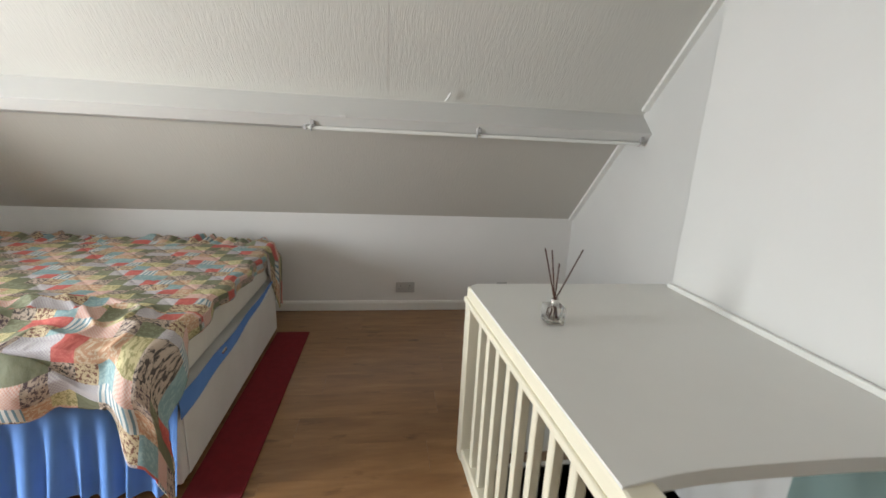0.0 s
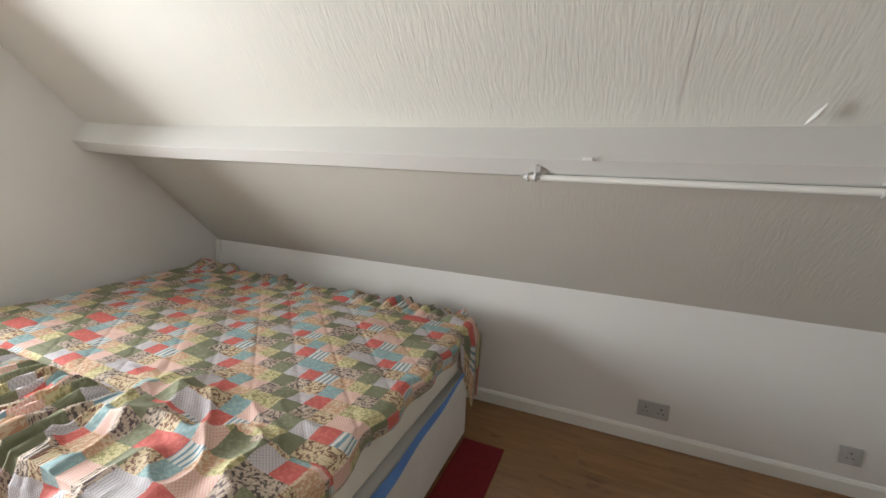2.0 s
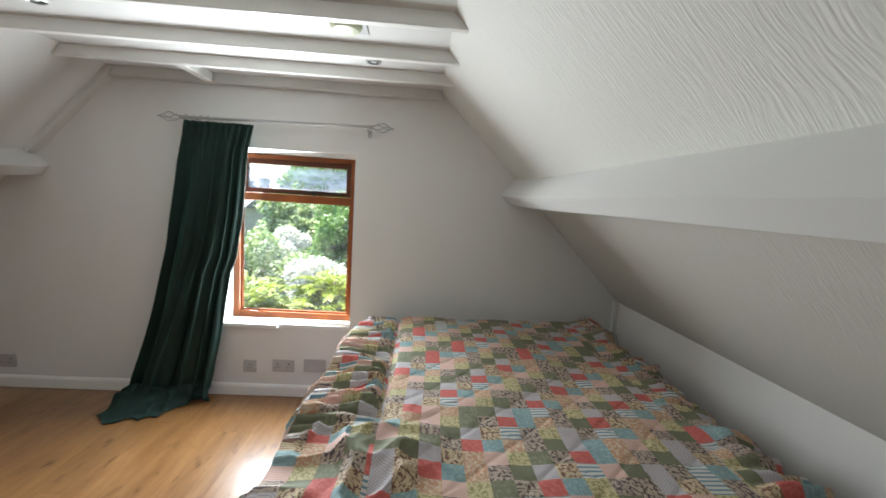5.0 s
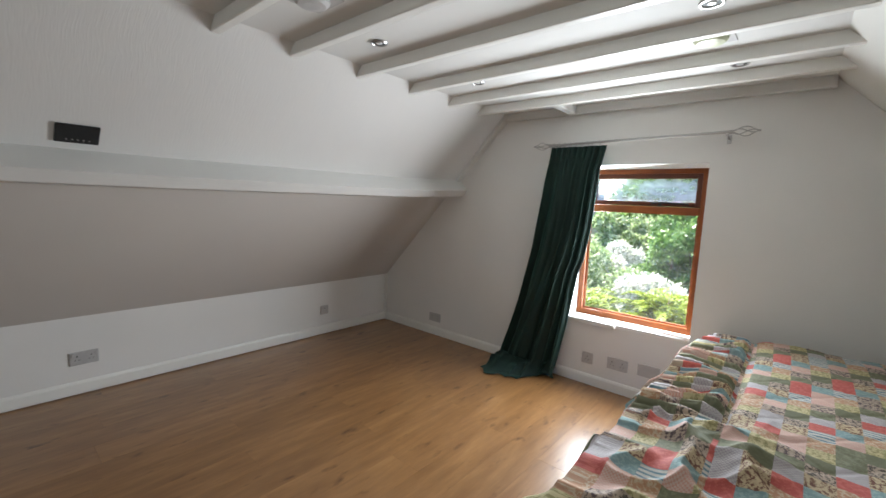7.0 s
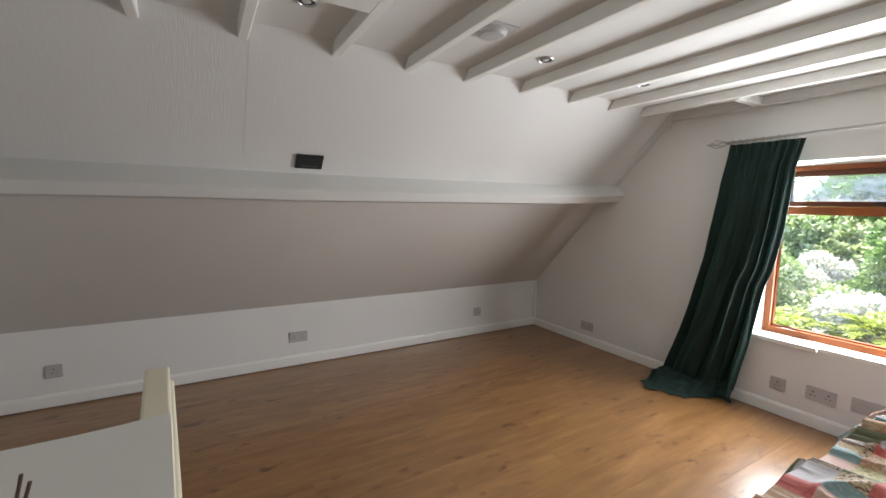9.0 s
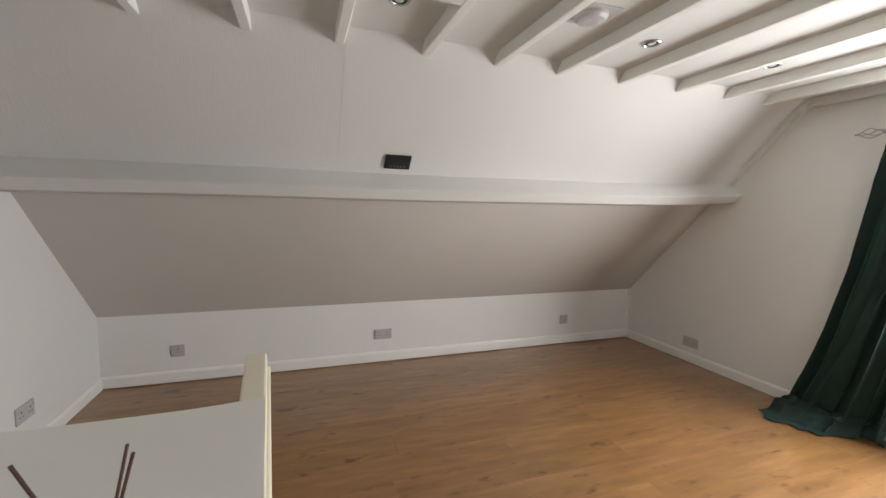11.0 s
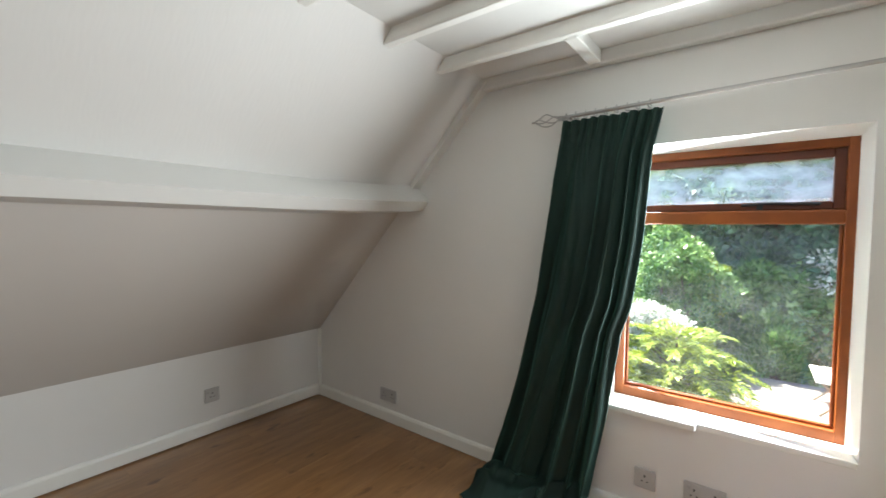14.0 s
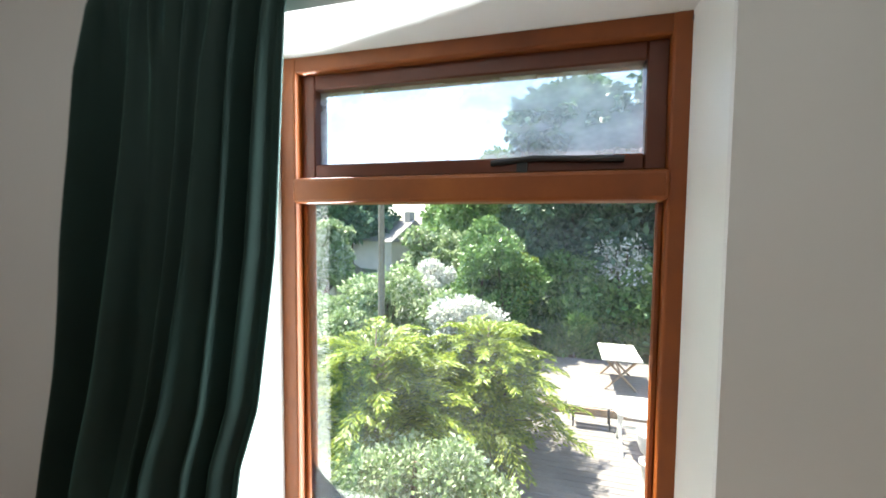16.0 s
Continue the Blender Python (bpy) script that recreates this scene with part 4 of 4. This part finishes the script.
# golden conifer: flat feathery sprays that rise and fan out
def conifer(x, y, height, spread, seed, label, boughs=150):
    ob = thing("conifer", x, y, GROUND, label, "conifer")
    rng = np.random.default_rng(seed)
    limbs = tube(bmesh.new(), [(x, y, GROUND - 0.05), (x, y, GROUND + height * 0.75)], [0.08, 0.03], 8)
    vs = []
    for k in range(boughs):
        t = (k + rng.uniform(0, 1)) / boughs
        a = k * 2.39996 + rng.uniform(-0.4, 0.4)
        root = np.array([x, y, GROUND + 0.1 + height * (0.05 + 0.70 * t)])
        reach = spread * (1.12 - 0.62 * t ** 1.5) * rng.uniform(0.55, 1.15)
        flat = np.array([math.cos(a), math.sin(a), 0.0])
        side = np.array([-math.sin(a), math.cos(a), rng.uniform(-0.25, 0.25)])
        rise = 0.30 + 0.35 * t + rng.uniform(-0.08, 0.12)
        at = lambda f: root + flat * reach * f + np.array([0, 0, reach * (rise * f + 0.12 * math.sin(3.0 * f) - 0.22 * f * f * f)])
        if k % 4 == 0:
            tube(limbs, [tuple(at(f)) for f in (0.0, 0.35, 0.75)], [0.016, 0.011, 0.004], 5)
        for i in range(22):
            f = 0.25 + 0.75 * i / 21
            p, along = at(f), at(f + 0.02) - at(f)
            along /= np.linalg.norm(along)
            for q in (-1, 1):
                long = (0.34 * (1.08 - f) + 0.05) * rng.uniform(0.7, 1.2) * (0.6 + 0.4 * reach)
                twig = along * 0.85 + side * q * 0.75 + np.array([0, 0, rng.uniform(-0.12, 0.16)])
                for n in range(5):
                    g = (n + 0.6) / 5
                    c = p + twig * long * g - np.array([0, 0, 0.25 * long * g * g])
                    ax = twig + side * rng.uniform(-0.6, 0.6) + along * 0.3
                    ax /= np.linalg.norm(ax)
                    sd = np.cross(ax, rng.normal(size=3) * 0.5 + np.array([0, 0, 1.0]))
                    sd /= np.linalg.norm(sd)
                    L, W = 0.052 * rng.uniform(0.7, 1.3), 0.013 * rng.uniform(0.7, 1.3)
                    vs += [c - ax * L * 0.6, c + sd * W, c + ax * L, c - sd * W]
    part("trunk", limbs, bark, ob)
    me = bpy.data.meshes.new("crown")
    me.from_pydata([tuple(v) for v in vs], [], np.arange(len(vs)).reshape(-1, 4).tolist())
    me.materials.append(lime_leaf)
    cr = new("crown", me)
    cr.parent = ob
    cr.matrix_parent_inverse = ob.matrix_basis.inverted()


conifer(-5.85, 1.65, 2.6, 1.35, 5, "golden green feathery conifer bush")
conifer(-4.6, 0.25, 2.55, 1.45, 6, "golden green feathery conifer bush")
shrub("shrub", -3.2, 1.3, -2.2, scatter(-3.3, 1.5, -1.75, 0.6, 1.0, 0.6, 18, 0.32, 3), 16000, 0.035, pale_leaf, "pale small-leaved shrub under the conifer", "shrub", 11)
shrub("blossom_bush", -8.1, 0.7, -1.3, scatter(-8.1, 0.7, -1.1, 0.55, 0.7, 0.6, 14, 0.4, 4), 12000, 0.05, blossom, "bush covered in white blossom", "shrub", 12)
shrub("shrub", -9.2, -1.6, -1.2, scatter(-9.2, -1.6, -1.2, 0.9, 1.7, 1.0, 18, 0.55, 5), 14000, 0.07, pale_leaf, "pale flowering garden shrub", "shrub", 13)
shrub("shrub", -8.6, -2.6, -1.2, scatter(-8.6, -2.8, -1.5, 0.9, 1.5, 0.7, 16, 0.5, 6), 12000, 0.07, pale_leaf, "pale leafy garden shrub", "shrub", 14)
shrub("shrub", -11.5, 1.2, -0.6, scatter(-11.5, 0.9, -0.4, 0.9, 1.1, 1.7, 20, 0.6, 7), 20000, 0.07, mid_leaf, "tall green garden shrub", "shrub", 15)
shrub("blossom_bush", -10.6, -0.9, -0.6, scatter(-10.6, -0.9, -0.9, 0.7, 0.9, 1.0, 18, 0.42, 17), 16000, 0.055, blossom, "tall loose bush dotted with white flowers", "shrub", 35)
shrub("hedge", -11.6, 3.2, -1.4, scatter(-11.7, 2.9, -1.65, 0.45, 0.8, 0.75, 24, 0.3, 8), 16000, 0.05, mid_leaf, "bright green hedge clump behind the deck", "hedge", 16, droop=-0.8, long=4.0)


def tree(x, y, h, r, mat, seed, label, n=26, count=17000, size=0.16):
    bl = scatter(x, y, GROUND + h * 0.62, r, r, h * 0.33, n, r * 0.42, seed)
    shrub("tree", x, y, 0, bl, count, size, mat, label, "tree", seed, trunk=0.16)


tree(-14.5, 3.2, 8.5, 2.4, dark_leaf, 21, "tall dark green garden tree", 34, 24000, 0.17)
tree(-14.0, 6.5, 9.5, 2.6, dark_leaf, 22, "tall dark green garden tree", 34, 24000, 0.17)
tree(-16.5, 0.8, 7.0, 2.0, mid_leaf, 23, "leafy green garden tree", 30, 30000, 0.12)
tree(-12.0, 9.0, 8.5, 2.4, dark_leaf, 24, "tall dark green garden tree")
tree(-17.0, -8.2, 4.1, 1.3, pale_leaf, 25, "pale rounded garden tree")
tree(-30.0, -4.0, 6.5, 3.5, mid_leaf, 26, "distant green garden tree", size=0.25)
tree(-34.0, -16.0, 7.5, 4.0, dark_leaf, 27, "distant dark green tree", size=0.3)
tree(-20.0, -3.0, 4.3, 2.0, pale_leaf, 28, "pale leafy garden tree")
tree(-26.0, 3.0, 8.0, 3.5, dark_leaf, 31, "distant dark green tree", size=0.25)
tree(-25.0, 10.0, 9.0, 4.0, dark_leaf, 32, "distant dark green tree", size=0.25)
shrub("hedge", -12.9, 5.5, -1, scatter(-12.9, 5.0, -1.0, 0.6, 3.6, 1.3, 44, 0.7, 9), 30000, 0.11, mid_leaf, "green hedge along the deck", "hedge", 29)
shrub("hedge", -13.2, 0.8, -1, scatter(-13.2, 0.8, -1.0, 0.6, 2.2, 1.4, 30, 0.65, 19), 30000, 0.075, mid_leaf, "tall green hedge behind the garden", "hedge", 33)
shrub("shrub", -6.2, 5.35, -1.0, scatter(-6.3, 5.3, 0.2, 0.4, 0.35, 1.5, 12, 0.3, 10), 8000, 0.05, lime_leaf, "tall lime green climbing shrub", "shrub", 30)

shrub("blossom_bush", -12.6, 4.6, 0, scatter(-12.5, 4.6, 0.35, 0.4, 0.9, 0.5, 16, 0.34, 41), 700, 0.07, blossom, "tall climbing shrub with sparse white flowers", "shrub", 41)
shrub("shrub", -11.9, 0.4, 0, scatter(-11.6, 1.7, -0.3, 0.4, 0.35, 0.9, 10, 0.32, 42), 6000, 0.07, lime_leaf, "young lime green shrub among dark trees", "shrub", 42)

# decking boards
deck = thing("deck", -7.5, 4.0, GROUND, "weathered grey timber decking on two levels", "decking", kind="structure")
for x0, x1, z in ((-7.95, -2.2, DECK_LOW), (-11.2, -7.95, DECK_HIGH)):
    n = int((x1 - x0) / 0.145)
    me = None
    for k in range(n):
        xa = x0 + k * (x1 - x0) / n
        if me is None:
            ob = part("deck_board", boxes((-0.069, 0.069, -2.6, 2.6, -0.03, 0), bevel=0.004), deck_wood, deck)
            me = ob.data
        else:
            ob = new("deck_board", me)
            ob.parent = deck
            ob.matrix_parent_inverse = deck.matrix_basis.inverted()
        ob.matrix_basis = pose(xa + 0.0725, 4.75 if z == DECK_LOW else 4.9, z)
part("riser", boxes((-7.96, -7.92, 2.3, 7.5, DECK_LOW, DECK_HIGH)), garden_wood, deck, "brown step riser")


def garden_table(x, y, z, turn, wide, deep, top_mat, leg_mat, label, ornate=False):
    ob = thing("garden_table", x, y, z, label, "table")
    m = pose(x, y, z, 0, 0, turn)
    bm = bmesh.new()
    for k in range(5):
        box(bm, -wide / 2, wide / 2, -deep / 2 + k * deep / 5 + 0.005, -deep / 2 + (k + 1) * deep / 5 - 0.005, 0.70, 0.73, 0.005)
    if ornate:
        bm.free()
        bm = bmesh.new()
        rim = [(math.copysign(abs(math.cos(a)) ** 0.55, math.cos(a)) * wide / 2, math.copysign(abs(math.sin(a)) ** 0.55, math.sin(a)) * deep / 2) for a in (i * math.pi / 14 for i in range(28))]
        rings = [[bm.verts.new((px * q, py * q, h)) for px, py in rim] for q, h in ((0.97, 0.695), (1.0, 0.705), (1.0, 0.722), (0.98, 0.73))]
        for ra, rb in zip(rings, rings[1:]):
            for i in range(28):
                bm.faces.new((ra[i], ra[i - 1], rb[i - 1], rb[i]))
        bm.faces.new(rings[0])
        bm.faces.new(rings[-1])
    bm.transform(m)
    part("tabletop", bm, top_mat, ob)
    for s in (-1, 1):
        for q in (-1, 1):
            pts = [(s * wide * 0.38, q * deep * 0.4, 0), (s * wide * 0.38, -q * deep * 0.4, 0.70)]
            if ornate:
                pts = [(s * wide * 0.36, q * deep * 0.40, 0), (s * wide * 0.36, q * deep * 0.16, 0.2), (s * wide * 0.36, q * deep * 0.10, 0.45), (s * wide * 0.36, q * deep * 0.34, 0.70)]
            bm = tube(bmesh.new(), pts, 0.025, 8)
            bm.transform(m)
            part("leg", bm, leg_mat, ob)
    bm = tube(bmesh.new(), [(-wide * 0.38, 0, 0.35), (wide * 0.38, 0, 0.35)], 0.02, 8)
    bm.transform(m)
    part("stretcher", bm, leg_mat, ob)


def bench(x, y, z, turn, wide):
    ob = thing("garden_bench", x, y, z, "low weathered bench with dark metal legs on the deck", "bench")
    m = pose(x, y, z, 0, 0, turn)
    bm = boxes((-wide / 2, wide / 2, -0.14, -0.005, 0.40, 0.43), (-wide / 2, wide / 2, 0.005, 0.14, 0.40, 0.43), bevel=0.004)
    bm.transform(m)
    part("seat", bm, pale_wood, ob)
    for s in (-1, 1):
        bm = tube(bmesh.new(), [(s * wide * 0.38, -0.13, 0), (s * wide * 0.36, -0.08, 0.40), (s * wide * 0.36, 0.08, 0.40), (s * wide * 0.38, 0.13, 0)], 0.014, 8)
        bm.transform(m)
        part("leg", bm, iron, ob)


garden_table(-9.6, 4.09, DECK_HIGH, 0, 1.35, 0.84, pale_wood, garden_wood, "bleached garden table with crossed wooden legs")
garden_table(-6.83, 4.12, DECK_LOW, 90, 0.95, 0.90, pale_wood, gloss_paint, "pale garden table with ornate white iron legs", True)
bench(-7.5, 3.36, DECK_LOW, 90, 0.86)

# weathered stone urn on its pedestal
ORNAMENT = [(0.0, 0.17), (0.08, 0.17), (0.10, 0.13), (0.14, 0.11), (0.48, 0.10), (0.52, 0.14), (0.56, 0.14), (0.58, 0.07), (0.64, 0.06), (0.70, 0.13), (0.82, 0.17), (0.90, 0.16), (0.95, 0.19), (0.97, 0.17)]
bm = tube(bmesh.new(), [(-5.42, 3.98, DECK_LOW + h) for h, r in ORNAMENT], [r for h, r in ORNAMENT], 20)
tagged(smooth(part("garden_urn", bm, pale_stone)), "white weathered stone garden urn on the decking", "urn")

# utility pole, house and outbuilding
bm = tube(bmesh.new(), [(-7.6, -1.02, GROUND - 0.2), (-7.6, -1.02, 1.9)], [0.085, 0.065], 12)
tagged(part("utility_pole", bm, pole_wood), "brown wooden utility pole standing in the shrubs", "pole")


def house(x, y, w, d, eave, ridge, turn, label):
    ob = thing("house", x, y, GROUND, label, "house")
    m = pose(x, y, GROUND, 0, 0, turn)
    bm = boxes((-w / 2, w / 2, -d / 2, d / 2, 0, eave))
    bm.transform(m)
    part("wall", bm, render_wall, ob)
    bm = prism([(-d / 2 - 0.2, eave - 0.1), (d / 2 + 0.2, eave - 0.1), (0, ridge)], -w / 2 - 0.2, w / 2 + 0.2)
    bm.transform(m)
    ro = part("roof", bm, slate, ob, "grey slate roof")
    bm = boxes((w / 2 - 0.9, w / 2 - 0.2, -0.3, 0.3, ridge - 0.5, ridge + 0.7))
    bm.transform(m)
    part("chimney", bm, concrete, ro)
    for s in (-1, 1):
        bm = boxes((s * w * 0.25 - 0.45, s * w * 0.25 + 0.45, d / 2 - 0.01, d / 2 + 0.04, eave - 1.5, eave - 0.4))
        bm.transform(m)
        part("window", bm, black_gloss, ob)


house(-35.0, -12.4, 6.0, 5.0, 2.6, 4.4, 62, "pale rendered house with a grey slate roof")
house(-19.0, -8.6, 1.8, 1.6, 1.5, 2.0, 60, "small garden shed with a pale roof")

# ---- floor planks ----
PW, PL = 0.192, 1.26
rows_n = int(DEEP / PW) + 1
mesh_of = {}
for r in range(rows_n):
    y0, y1 = r * PW, min(DEEP, (r + 1) * PW)
    x = -((r * 0.47) % 1.0) * PL
    while x < LEN:
        spans = [(max(0, x), min(LEN, x + PL))]
        if y1 > HOLE[2] and y0 < HOLE[3]:
            spans = [(a, b) for a, b in ((spans[0][0], min(spans[0][1], HOLE[0])), (max(spans[0][0], HOLE[1]), spans[0][1])) if b - a > 0.02]
        for xa, xb in spans:
            key = (round(xb - xa, 3), round(y1 - y0, 3))
            if key not in mesh_of:
                hx, hy = (xb - xa) / 2 - 0.0003, (y1 - y0) / 2 - 0.0003
                ob = part("plank", boxes((-hx, hx, -hy, hy, -0.008, 0)), oak, floor)
                mesh_of[key] = ob.data
            else:
                ob = new("plank", mesh_of[key])
                ob.parent = floor
            ob.matrix_basis = pose((xa + xb) / 2, (y0 + y1) / 2, 0)
        x += PL
